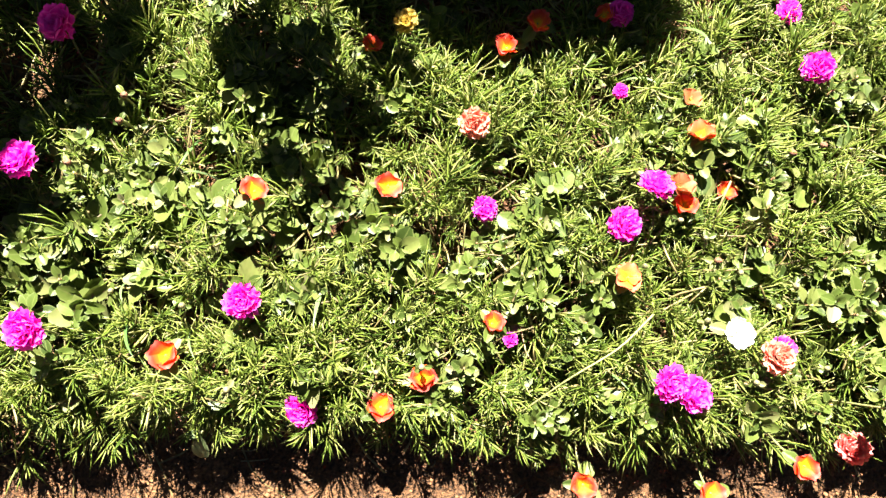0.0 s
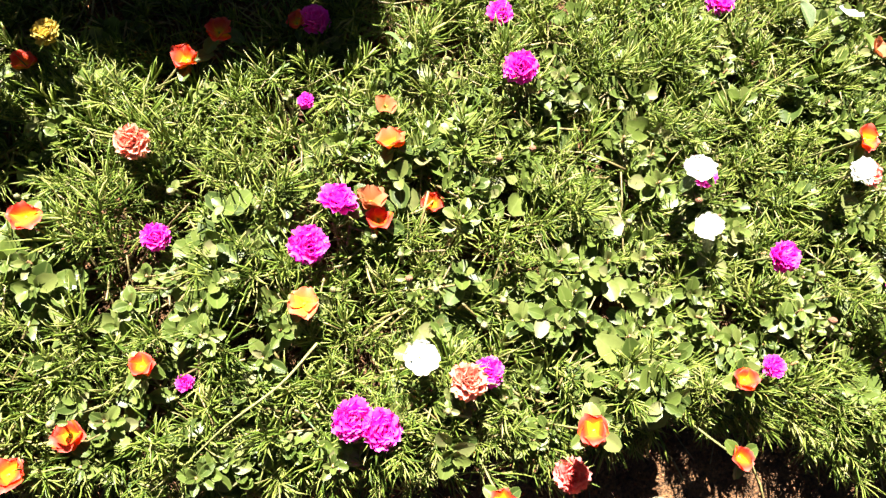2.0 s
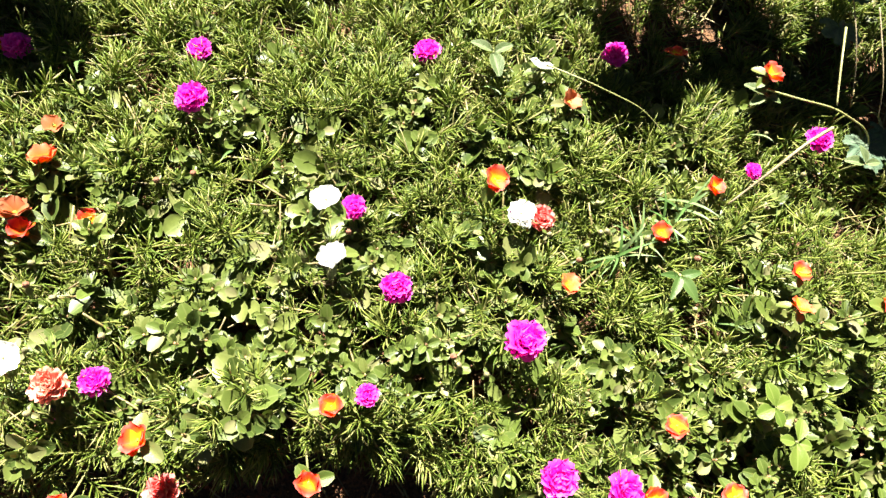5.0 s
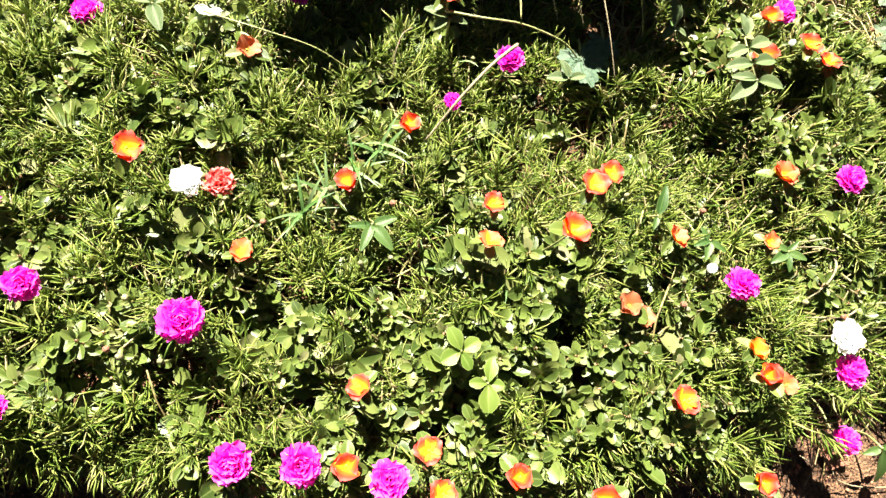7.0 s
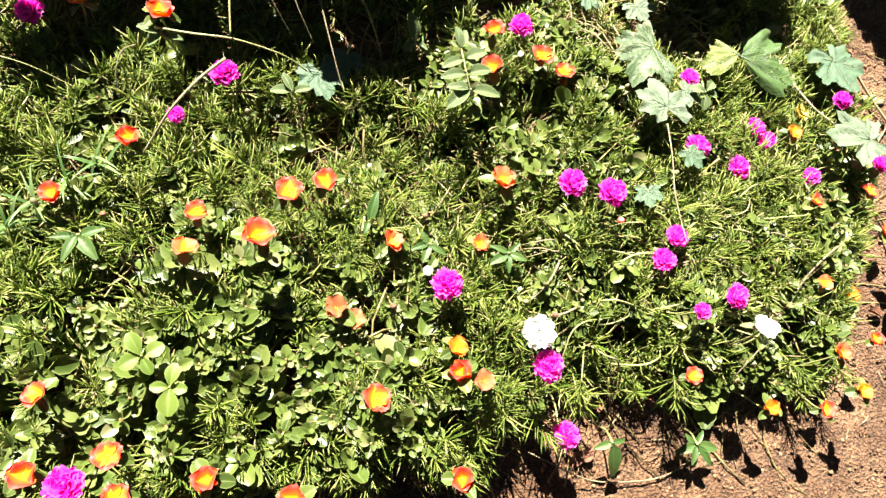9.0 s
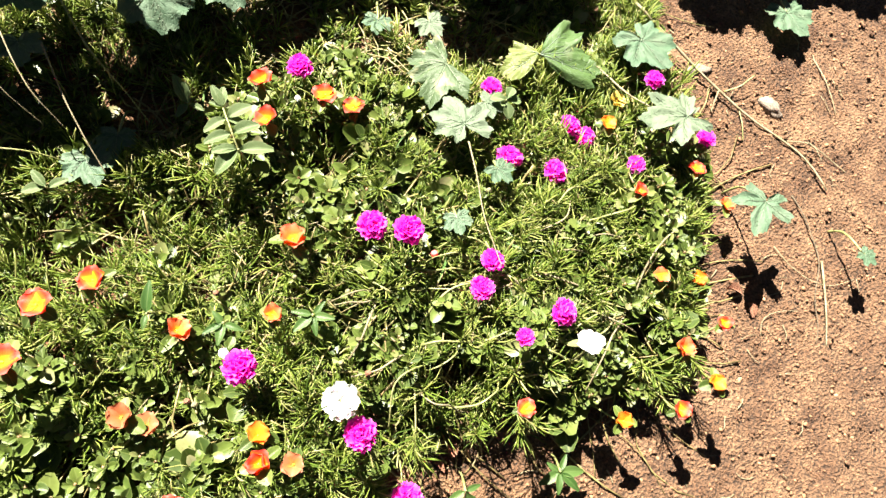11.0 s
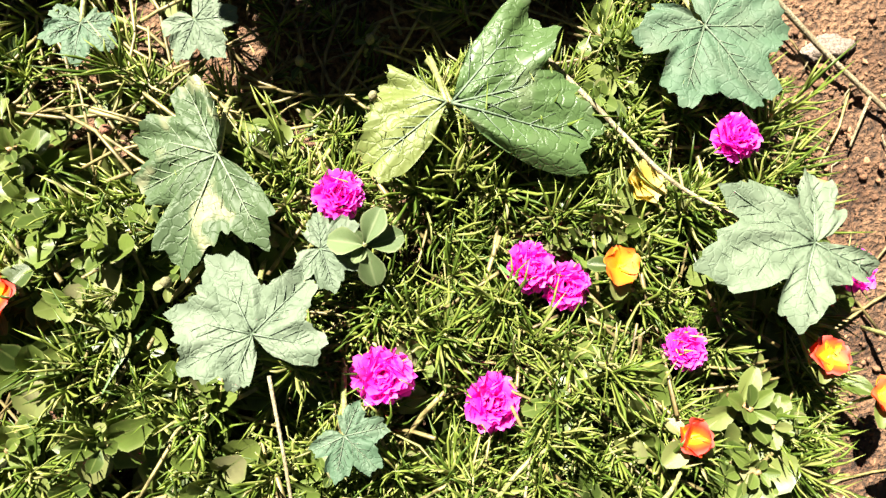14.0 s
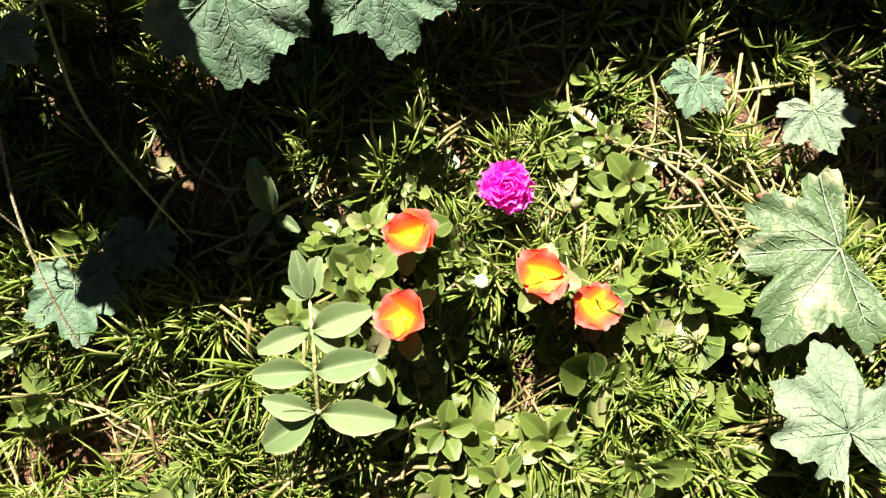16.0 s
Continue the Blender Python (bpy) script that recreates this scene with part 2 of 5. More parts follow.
WHITE = thin("white_petal", [(0.0, (0.84, 0.85, 0.74)), (0.3, (0.87, 0.87, 0.86)), (1.0, (0.88, 0.88, 0.88))], by="uv", through_share=0.5, rough=0.5, tone=(1, 1, 1), grain=200, spread=0.03)
APRICOT = thin("apricot_petal", [(0.0, (0.74, 0.54, 0.016)), (0.20, (0.74, 0.40, 0.018)), (0.42, (0.66, 0.145, 0.024)), (1.0, (0.66, 0.145, 0.085))], by="uv", through_share=0.4, rough=0.5, tone=(1, 0.7, 0.45), grain=200, spread=0.2)
YELLOW = thin("yellow_petal", [(0.0, (0.577, 0.389, 0.019)), (0.4, (0.577, 0.452, 0.063)), (1.0, (0.577, 0.452, 0.157))], by="uv", through_share=0.4, rough=0.5, tone=(1, 0.9, 0.5), grain=200, spread=0.15)
PISTIL = solid("stamens", (0.558, 0.403, 0.019), (0.589, 0.496, 0.037), 300, 0.7, 0.2)

# ---- geometry helpers ----
rng = np.random.default_rng(7)


def ground_z(x, y):
    """Height of the soil: a gentle slope that rises behind the bed and levels out far away."""
    yy = np.clip(np.asarray(y, float) + 0.15, -1.2, 1.6)
    xx = np.clip(np.asarray(x, float) - 1.0, -2.5, 2.5)
    return 0.13 * yy + 0.02 * xx


FRONT_X = np.array([-1.2, -0.32, -0.19, 0.0, 0.13, 0.28, 0.45, 0.65, 0.78, 1.09, 1.22, 1.30, 1.36, 1.42, 1.50, 1.6, 1.7, 1.8, 2.1])
FRONT_Y = np.array([-0.015, -0.01, 0.0, -0.01, -0.027, -0.032, -0.027, -0.003, -0.075, -0.12, -0.125, -0.152, -0.135, -0.10, -0.11, -0.135, -0.15, -0.14, 0.1])
SIDE_Y = np.array([-0.25, -0.16, -0.08, 0.0, 0.1, 0.25, 0.45, 0.9])
SIDE_X = np.array([1.70, 1.76, 1.83, 1.88, 1.93, 1.96, 2.0, 2.05])


def inside(x, y):
    """How far a place lies inside the bed, in metres."""
    return np.minimum(y - np.interp(x, FRONT_X, FRONT_Y), np.interp(y, SIDE_Y, SIDE_X) - x)


def waves(x, y, seed, scale):
    a = np.random.default_rng(seed)
    out = 0
    for i in range(6):
        t, p, k = a.uniform(0, 6.283), a.uniform(0, 6.283), scale * (0.6 + 0.35 * i)
        out = out + np.sin((x * math.cos(t) + y * math.sin(t)) * k + p) / (1 + 0.4 * i)
    return out / 3.0


def canopy(x, y):
    """Height of the foliage above the soil."""
    d = np.clip(inside(x, y), 0, None)
    rise = (1 - 0.10 * np.exp(-d / 0.012)) * (1 - 0.55 * np.clip((x - 1.3) / 0.1, 0, 1) * np.exp(-d / 0.05))
    low = np.ones_like(d)
    for cx, cy, rx, ry in HOLLOWS:
        low = np.minimum(low, 1 - 0.5 * np.exp(-(((x - cx) / rx) ** 2 + ((y - cy) / ry) ** 2) ** 2))
    for cx, cy, rx, ry in HUMPS:
        low = low * (1 + 0.35 * np.exp(-(((x - cx) / rx) ** 2 + ((y - cy) / ry) ** 2) ** 2))
    full = 0.098 - 0.008 * x - 0.041 * y - 0.2 * y * y
    return np.clip(full, 0.03, None) * rise * low * (1 + 0.15 * waves(x, y, 3, 22) + 0.17 * waves(x, y, 4, 60))


# places where the plants stand taller over the front edge
HUMPS = [(0.57, 0.0, 0.10, 0.04), (0.05, 0.015, 0.07, 0.03), (0.33, 0.0, 0.06, 0.03), (-0.18, 0.02, 0.07, 0.03)]

# places at the back where the plants are low and sparse
HOLLOWS = [(0.13, 0.42, 0.11, 0.09), (1.24, 0.41, 0.13, 0.09), (1.00, 0.47, 0.10, 0.08), (-0.36, 0.36, 0.08, 0.09), (1.46, 0.43, 0.10, 0.06), (1.72, 0.35, 0.11, 0.07), (1.83, 0.31, 0.06, 0.05), (1.33, 0.36, 0.08, 0.05), (1.56, 0.42, 0.10, 0.06), (1.20, 0.24, 0.06, 0.06), (-0.03, 0.27, 0.06, 0.04), (0.86, 0.09, 0.03, 0.03), (1.415, -0.075, 0.035, 0.03), (1.52, -0.055, 0.03, 0.02), (1.47, -0.10, 0.04, 0.02), (1.47, 0.24, 0.04, 0.04), (1.30, 0.20, 0.045, 0.05)]


def hollow(x, y):
    out = np.zeros_like(x)
    for cx, cy, rx, ry in HOLLOWS:
        out = np.maximum(out, np.exp(-(((x - cx) / rx) ** 2 + ((y - cy) / ry) ** 2) ** 2))
    return out


PURSLANE = [(-0.29, 0.16, 0.07), (-0.06, 0.185, 0.055), (-0.22, 0.225, 0.05), (0.145, 0.115, 0.03), (0.19, 0.098, 0.035),
            (0.062, 0.013, 0.03), (0.454, 0.106, 0.05), (0.44, 0.009, 0.05), (0.163, -0.035, 0.03), (-0.095, 0.29, 0.05),
            (0.49, 0.113, 0.05), (0.53, 0.09, 0.06), (0.588, 0.08, 0.05), (0.525, 0.01, 0.06), (0.70, 0.11, 0.035),
            (0.68, 0.32, 0.04), (0.249, -0.04, 0.035), (0.898, 0.025, 0.05), (1.02, -0.02, 0.075), (0.97, 0.03, 0.05),
            (1.10, -0.03, 0.06), (1.247, -0.021, 0.04), (1.08, 0.095, 0.05), (1.22, -0.12, 0.04), (0.78, 0.132, 0.035),
            (1.68, -0.11, 0.055), (1.827, -0.021, 0.03), (1.415, 0.21, 0.055), (1.39, 0.29, 0.06), (1.55, 0.345, 0.05),
            (1.13, 0.06, 0.06), (1.20, 0.0, 0.06), (1.17, -0.06, 0.06), (1.05, -0.08, 0.05), (1.28, -0.10, 0.045), (0.93, -0.05, 0.05),
            (1.43, 0.15, 0.04), (0.72, 0.08, 0.05), (0.66, 0.05, 0.05), (0.62, 0.17, 0.045), (0.56, 0.24, 0.05), (0.50, 0.30, 0.04),
            (0.85, 0.36, 0.05), (0.78, 0.30, 0.035), (1.00, 0.30, 0.03), (0.02, 0.16, 0.04), (0.10, 0.155, 0.035), (-0.15, 0.17, 0.05),
            (1.72, -0.05, 0.05), (0.38, 0.20, 0.035), (0.35, 0.13, 0.03), (1.46, 0.02, 0.035), (-0.30, 0.08, 0.04), (1.29, 0.07, 0.035), (1.80, 0.0, 0.045), (1.84, 0.06, 0.035), (1.77, -0.10, 0.035), (1.45, 0.19, 0.04), (1.50, 0.16, 0.03)]

CLEAR = []


def capped(x, y, z):
    """Keeps shoot tips below the flower heads and large leaves above them."""
    z = z.copy()
    for cx, cy, cz, r in CLEAR:
        near_by = (x - cx) ** 2 + (y - cy) ** 2 < r * r
        z[near_by] = np.minimum(z[near_by], cz)
    return z


def mesh_of(name, verts, tris, mats, uv=None, smooth=True):
    me = bpy.data.meshes.new(name)
    verts, tris = np.asarray(verts, np.float32), np.asarray(tris, np.int32)
    me.vertices.add(len(verts))
    me.vertices.foreach_set("co", verts.ravel())
    n = tris.shape[1]
    me.loops.add(tris.size)
    me.loops.foreach_set("vertex_index", tris.ravel())
    me.polygons.add(len(tris))
    me.polygons.foreach_set("loop_start", np.arange(0, tris.size, n, dtype=np.int32))
    me.polygons.foreach_set("loop_total", np.full(len(tris), n, np.int32))
    if smooth:
        me.polygons.foreach_set("use_smooth", np.ones(len(tris), bool))
    if uv is not None:
        layer = me.uv_layers.new(name="UVMap")
        layer.data.foreach_set("uv", np.asarray(uv, np.float32)[tris.ravel()].ravel())
    for m in (mats if isinstance(mats, (list, tuple)) else [mats]):
        me.materials.append(m)
    me.update(calc_edges=True)
    me.validate()
    return me


def grid_tris(nu, nv):
    """Triangles of a grid of nu by nv points, v running fastest."""
    i, j = np.meshgrid(np.arange(nu - 1), np.arange(nv - 1), indexing="ij")
    a = (i * nv + j).ravel()
    return np.concatenate([np.stack([a, a + nv, a + nv + 1], 1), np.stack([a, a + nv + 1, a + 1], 1)])


def tube(points, radii, sides=5):
    """Verts and triangles of a round tube through the points."""
    p = np.asarray(points, float)
    radii = np.broadcast_to(radii, len(p))
    t = np.gradient(p, axis=0)
    t /= np.linalg.norm(t, axis=1)[:, None] + 1e-9
    ref = np.where(np.abs(t[:, 2:3]) < 0.9, [[0, 0, 1.0]], [[1.0, 0, 0]])
    a = np.cross(t, ref)
    a /= np.linalg.norm(a, axis=1)[:, None] + 1e-9
    b = np.cross(t, a)
    ang = np.linspace(0, 2 * np.pi, sides, endpoint=False)
    v = p[:, None] + radii[:, None, None] * (np.cos(ang)[None, :, None] * a[:, None] + np.sin(ang)[None, :, None] * b[:, None])
    n = len(p)
    f = []
    for i in range(n - 1):
        for j in range(sides):
            k = (j + 1) % sides
            q = (i * sides + j, i * sides + k, (i + 1) * sides + k, (i + 1) * sides + j)
            f += [(q[0], q[1], q[2]), (q[0], q[2], q[3])]
    v = v.reshape(-1, 3)
    v = np.vstack([v, p[0], p[-1]])
    for j in range(sides):
        k = (j + 1) % sides
        f += [(len(v) - 2, k, j), (len(v) - 1, (n - 1) * sides + j, (n - 1) * sides + k)]
    return v, np.array(f)


def smooth_line(points, n=14):
    """A soft curve through a few points."""
    p = np.asarray(points, float)
    d = np.concatenate([[0], np.cumsum(np.linalg.norm(np.diff(p, axis=0), axis=1))])
    s = np.linspace(0, d[-1], n)
    q = np.stack([np.interp(s, d, p[:, k]) for k in range(3)], 1)
    for _ in range(max(2, n // 4)):
        q[1:-1] = (q[:-2] + 2 * q[1:-1] + q[2:]) / 4
    return q


def part(name, me, parent, m=None, label=""):
    ob = new(name, me)
    ob.parent = parent
    if m is not None:
        ob.matrix_local = m
    return tagged(ob, label)


def frames_of(normal, spin):
    """Turns that take z to each of the normals, after a spin round z."""
    n = normal / np.linalg.norm(normal, axis=1)[:, None]
    ref = np.where(np.abs(n[:, 2:3]) < 0.95, [[0, 0, 1.0]], [[1.0, 0, 0]])
    a = np.cross(ref, n)
    a /= np.linalg.norm(a, axis=1)[:, None]
    b = np.cross(n, a)
    c, s = np.cos(spin)[:, None], np.sin(spin)[:, None]
    return np.stack([a * c + b * s, -a * s + b * c, n], 2)


def scatter(templates, choice, turn, scale, place):
    """Joins many placed copies of small templates into one set of verts and triangles."""
    vs, fs, base = [], [], 0
    for k, (tv, tf) in enumerate(t[:2] for t in templates):
        idx = np.nonzero(choice == k)[0]
        if not len(idx):
            continue
        v = np.einsum("nij,mj->nmi", turn[idx] * scale[idx, None, None], tv) + place[idx, None]
        f = tf[None] + (np.arange(len(idx)) * len(tv))[:, None, None] + base
        vs.append(v.reshape(-1, 3))
        fs.append(f.reshape(-1, 3))
        base += v.shape[0] * v.shape[1]
    return np.concatenate(vs), np.concatenate(fs)


def needle_sprig(a, long=1.0):
    """A moss rose shoot, tip at the origin: a thin stem with round pointed leaves."""
    vs, fs, base = [], [], 0
    bend = a.normal(0, 0.006, 2)
    line = [(bend[0] * (k / 4) ** 2, bend[1] * (k / 4) ** 2, -0.013 * k) for k in range(6)]
    v, f = tube(line, [0.0008, 0.0010, 0.0012, 0.0013, 0.0013, 0.0013], 3)
    vs.append(v), fs.append(f)
    base += len(v)
    count = 28
    for i in range(count):
        s = i / count
        z = 0.002 - 0.032 * s ** 1.15
        az = i * 2.4 + a.uniform(-0.4, 0.4)
        el = 1.25 - 1.0 * s ** 0.7 + a.uniform(-0.35, 0.35)
        length = (0.0105 + 0.0095 * min(1, s * 2.5)) * a.uniform(0.75, 1.3) * long
        w = 0.00080 * a.uniform(0.75, 1.25)
        o = np.array([math.cos(az) * math.cos(el), math.sin(az) * math.cos(el), math.sin(el)])
        side = np.array([-math.sin(az), math.cos(az), 0])
        up = np.cross(o, side)
        curl = np.array([0, 0, a.uniform(-0.05, 0.6) * length]) + side * a.uniform(-0.65, 0.65) * length
        c0 = np.array([0, 0, z])
        ring = []
        for u, r in ((0.0, 0.6), (0.68, 1.0)):
            c = c0 + o * length * u + curl * u * u
            for k in range(3):
                t = 2.094 * k + 0.5
                ring.append(c + w * r * (side * math.cos(t) + up * math.sin(t)))
        ring.append(c0 + o * length + curl)
        tri = []
        for k in range(3):
            n = (k + 1) % 3
            tri += [(k, n, 3 + n), (k, 3 + n, 3 + k), (3 + k, 3 + n, 6)]
        vs.append(np.array(ring)), fs.append(np.array(tri) + base)
        base += 7
    return np.concatenate(vs), np.concatenate(fs)


def blade(length, width, cup=0.15, droop=0.2, nu=5, nv=5, tip=1.45):
    """One obovate leaf along +y from the origin, facing +z."""
    t = np.linspace(0, 1, nu)
    half = width * (np.sin(np.pi * np.clip(t, 0, 0.96) ** tip) ** 0.75 * 0.5) + width * 0.05
    s = np.linspace(-1, 1, nv)
    x = half[:, None] * s[None]
    y = length * t[:, None] + 0 * x
    z = 1.5 * cup * width * (np.abs(s[None]) ** 1.0) * np.sin(np.pi * (0.15 + 0.8 * t))[:, None] - droop * length * (t ** 2)[:, None]
    v = np.stack([x, y, z], 2).reshape(-1, 3)
    return v, grid_tris(nu, nv)


def blade_uv(nu, nv):
    """Place on a leaf: u across it, v from its foot to its tip."""
    u, t = np.meshgrid(np.linspace(0, 1, nv), np.linspace(0, 1, nu))
    return np.stack([u, t], 2).reshape(-1, 2)


def placed(v, az, el, at=(0, 0, 0)):
    """Turns a leaf along +y up by el, then round z by az."""
    m = np.array(Matrix.Rotation(az, 3, "Z") @ Matrix.Rotation(el, 3, "X"))
    return v @ m.T + np.asarray(at)


def broad_sprig(a):
    """A purslane shoot, tip at the origin: pairs of spoon-shaped leaves on a fleshy stem."""
    vs, fs, base = [], [], 0
    v, f = tube([(0, 0, 0), (0.001, 0, -0.015), (0.002, 0.001, -0.03), (0.0, 0.003, -0.055)], 0.0014, 4)
    vs.append(v), fs.append(f)
    uvs = [np.full((len(v), 2), 0.3)]
    base += len(v)
    for i in range(10):
        s = i / 10
        length = (0.008 + 0.012 * min(1, s * 1.6)) * a.uniform(0.8, 1.25)
        v, f = blade(length, length * a.uniform(0.58, 0.76), 0.2, a.uniform(-0.05, 0.25), 5, 3)
        uvs.append(blade_uv(5, 3))
        v = placed(v, i * 2.2 + a.uniform(-0.5, 0.5), 0.8 - 0.75 * s + a.uniform(-0.3, 0.3), (0, 0, -0.022 * s))
        vs.append(v), fs.append(f + base)
        base += len(v)
    return np.concatenate(vs), np.concatenate(fs), np.concatenate(uvs)


# ---- ground ----
def spread_axis(low, high, step, far):
    mid = np.arange(low, high + step / 2, step)
    out = [step]
    while sum(out) < far:
        out.append(out[-1] * 1.35)
    out = np.cumsum(out)
    return np.concatenate([(low - out)[::-1], mid, high + out])


gx, gy = spread_axis(-0.7, 2.7, 0.009, 400.0), spread_axis(-0.6, 0.75, 0.009, 400.0)
GX, GY = np.meshgrid(gx, gy, indexing="ij")
near = np.clip(1 - np.maximum(np.abs(GX - 1.0) - 1.9, np.abs(GY - 0.1) - 0.9) / 2.0, 0, 1)
rough = 0.006 * waves(GX, GY, 11, 14) + 0.0028 * waves(GX, GY, 12, 70) + 0.0020 * waves(GX, GY, 13, 190) + rng.normal(0, 0.0013, GX.shape)
GZ = ground_z(GX, GY) + rough * near
ground = new("ground", mesh_of("ground", np.stack([GX, GY, GZ], 2).reshape(-1, 3), grid_tris(len(gx), len(gy)), SOIL))
tagged(ground, "dry reddish-brown garden soil round the flower bed", "ground", kind="structure")


def soil_at(x, y):
    i = np.clip(np.searchsorted(gx, x), 1, len(gx) - 1)
    j = np.clip(np.searchsorted(gy, y), 1, len(gy) - 1)
    return GZ[i, j]


def stone_shape(a, flat=0.5):
    bm = bmesh.new()
    bmesh.ops.create_icosphere(bm, subdivisions=1, radius=1.0)
    v = np.array([x.co[:] for x in bm.verts]) * (1, a.uniform(0.6, 1), flat * a.uniform(0.6, 1))
    v *= a.uniform(0.62, 1.25, (len(v), 1))
    f = np.array([[x.index for x in p.verts] for p in bm.faces])
    bm.free()
    return v, f


pebbles = [stone_shape(rng) for _ in range(8)]
n = 70000
px, py = rng.uniform(-0.45, 2.45, n), rng.uniform(-0.38, 0.42, n)
keep = inside(px, py) < 0.03
px, py = px[keep], py[keep]
n = len(px)
size = 0.0008 + 0.0030 * rng.random(n) ** 2.6
turn = frames_of(np.column_stack([rng.normal(0, 0.2, n), rng.normal(0, 0.2, n), np.ones(n)]), rng.uniform(0, 6.28, n))
size[: n // 160] = rng.uniform(0.002, 0.0045, n // 160)
v, f = scatter(pebbles, rng.integers(0, 8, n), turn, size, np.column_stack([px, py, soil_at(px, py) - size * 0.2]))
tagged(new("gravel", mesh_of("gravel", v, f, PEBBLE, smooth=False)), "small reddish gravel and soil crumbs on the ground", "gravel", kind="stuff")

# ---- flowers ----
def petal_mesh(name, length, width, mat, cup, ruffle, notch, seed, nu=7, nv=9):
    """A petal along +y: v of its UV runs from its base to its rim."""
    a = np.random.default_rng(seed)
    t, s = np.linspace(0, 1, nu), np.linspace(-1, 1, nv)
    half = width * 0.5 * np.clip(np.sin(np.pi * (0.08 + 0.66 * t ** 0.8)), 0.05, 1)
    x = half[:, None] * s[None]
    y = length * (t[:, None] - notch * t[:, None] ** 3 * (1 - np.abs(s[None])) ** 2 - 0.38 * t[:, None] ** 2 * np.abs(s[None]) ** 2.6 + t[:, None] ** 4 * a.normal(0, 0.028, nv)[None])
    ph = a.uniform(0, 6.28)
    z = cup * length * t[:, None] ** 2 + ruffle * length * t[:, None] ** 2 * np.sin(s[None] * 4.5 + ph) + 0.12 * width * s[None] ** 2
    v = np.stack([x + 0 * y, y, z], 2).reshape(-1, 3)
    uv = np.stack(np.broadcast_arrays((s[None] + 1) / 2, t[:, None]), 2).reshape(-1, 2)
    return mesh_of(name, v, grid_tris(nu, nv), mat, uv)


def leaf_mesh(name, length, width, mat, cup=0.18, droop=0.15, tip=1.45):
    v, f = blade(length, width, cup, droop, 7, 7, tip)
    return mesh_of(name, v, f, mat, blade_uv(7, 7))


def centre_mesh(name, r, mat):
    """A tuft of stamens: a small dome with short threads."""
    vs, fs, base = [], [], 0
    a = np.random.default_rng(5)
    for i in range(16):
        az, el = i * 2.4, 1.45 - 1.0 * (i / 16)
        o = np.array([math.cos(az) * math.cos(el), math.sin(az) * math.cos(el), math.sin(el)])
        v, f = tube([o * 0.1 * r, o * r * 0.8, o * r], [0.09 * r, 0.08 * r, 0.16 * r], 4)
        vs.append(v), fs.append(f + base)
        base += len(v)
    return mesh_of(name, np.concatenate(vs), np.concatenate(fs), mat)


def bract_ring():
    """A ring of needle leaves that stands out round and below a double flower's head, unit radius 1 m."""
    a = np.random.default_rng(9)
    vs, fs, base = [], [], 0
    for i in range(13):
        az, el = i * 0.483 + a.uniform(-0.2, 0.2), a.uniform(-0.35, 0.35)
        o = np.array([math.cos(az) * math.cos(el), math.sin(az) * math.cos(el), math.sin(el)])
        reach = a.uniform(0.95, 1.45)
        v, f = tube([o * 0.15, o * reach * 0.7 + (0, 0, 0.03), o * reach + (0, 0, 0.12)], [0.028, 0.036, 0.006], 4)
        vs.append(v), fs.append(f + base)
        base += len(v)
    return mesh_of("bract_ring", np.concatenate(vs), np.concatenate(fs), NEEDLE)


# single flowers, unit radius 1 m, scaled as they are placed
SINGLE = {}
DOUBLE = {}
for key, mat in (("orange", ORANGE), ("amber", AMBER), ("apricot", APRICOT), ("peach", PEACH), ("white", WHITE), ("yellow", YELLOW), ("magenta", MAGENTA)):
    SINGLE[key] = [petal_mesh("petal", 1.0, 1.4 if key == "white" else 1.34, mat, 0.12 if key == "white" else -0.12, 0.04 if key == "white" else 0.08, 0.10, 40 + k) for k in range(3)]
for key, mat in (("magenta", MAGENTA), ("salmon", SALMON), ("coral", CORAL), ("yellow", YELLOW)):
    DOUBLE[key] = [petal_mesh("petal", 1.0, 0.92, mat, 0.10, 0.09, 0.12, 60 + k, 5, 7) for k in range(4)]
DOUBLE["white"] = [petal_mesh("petal", 1.0, 1.1, WHITE, 0.05, 0.03, 0.08, 60 + k, 5, 7) for k in range(4)]
CENTRE = centre_mesh("stamen_tuft", 0.12, PISTIL)
BRACTS = bract_ring()
COLLAR = [leaf_mesh("leaf", 1.0, w, SPRIG_LEAF) for w in (0.48, 0.56, 0.64)]
BUD_V, BUD_F = tube([(0, 0, 0), (0, 0, 0.3), (0, 0, 0.7), (0, 0, 1.0), (0, 0, 1.15)], [0.12, 0.36, 0.42, 0.25, 0.04], 8)
turns = random.Random(4)


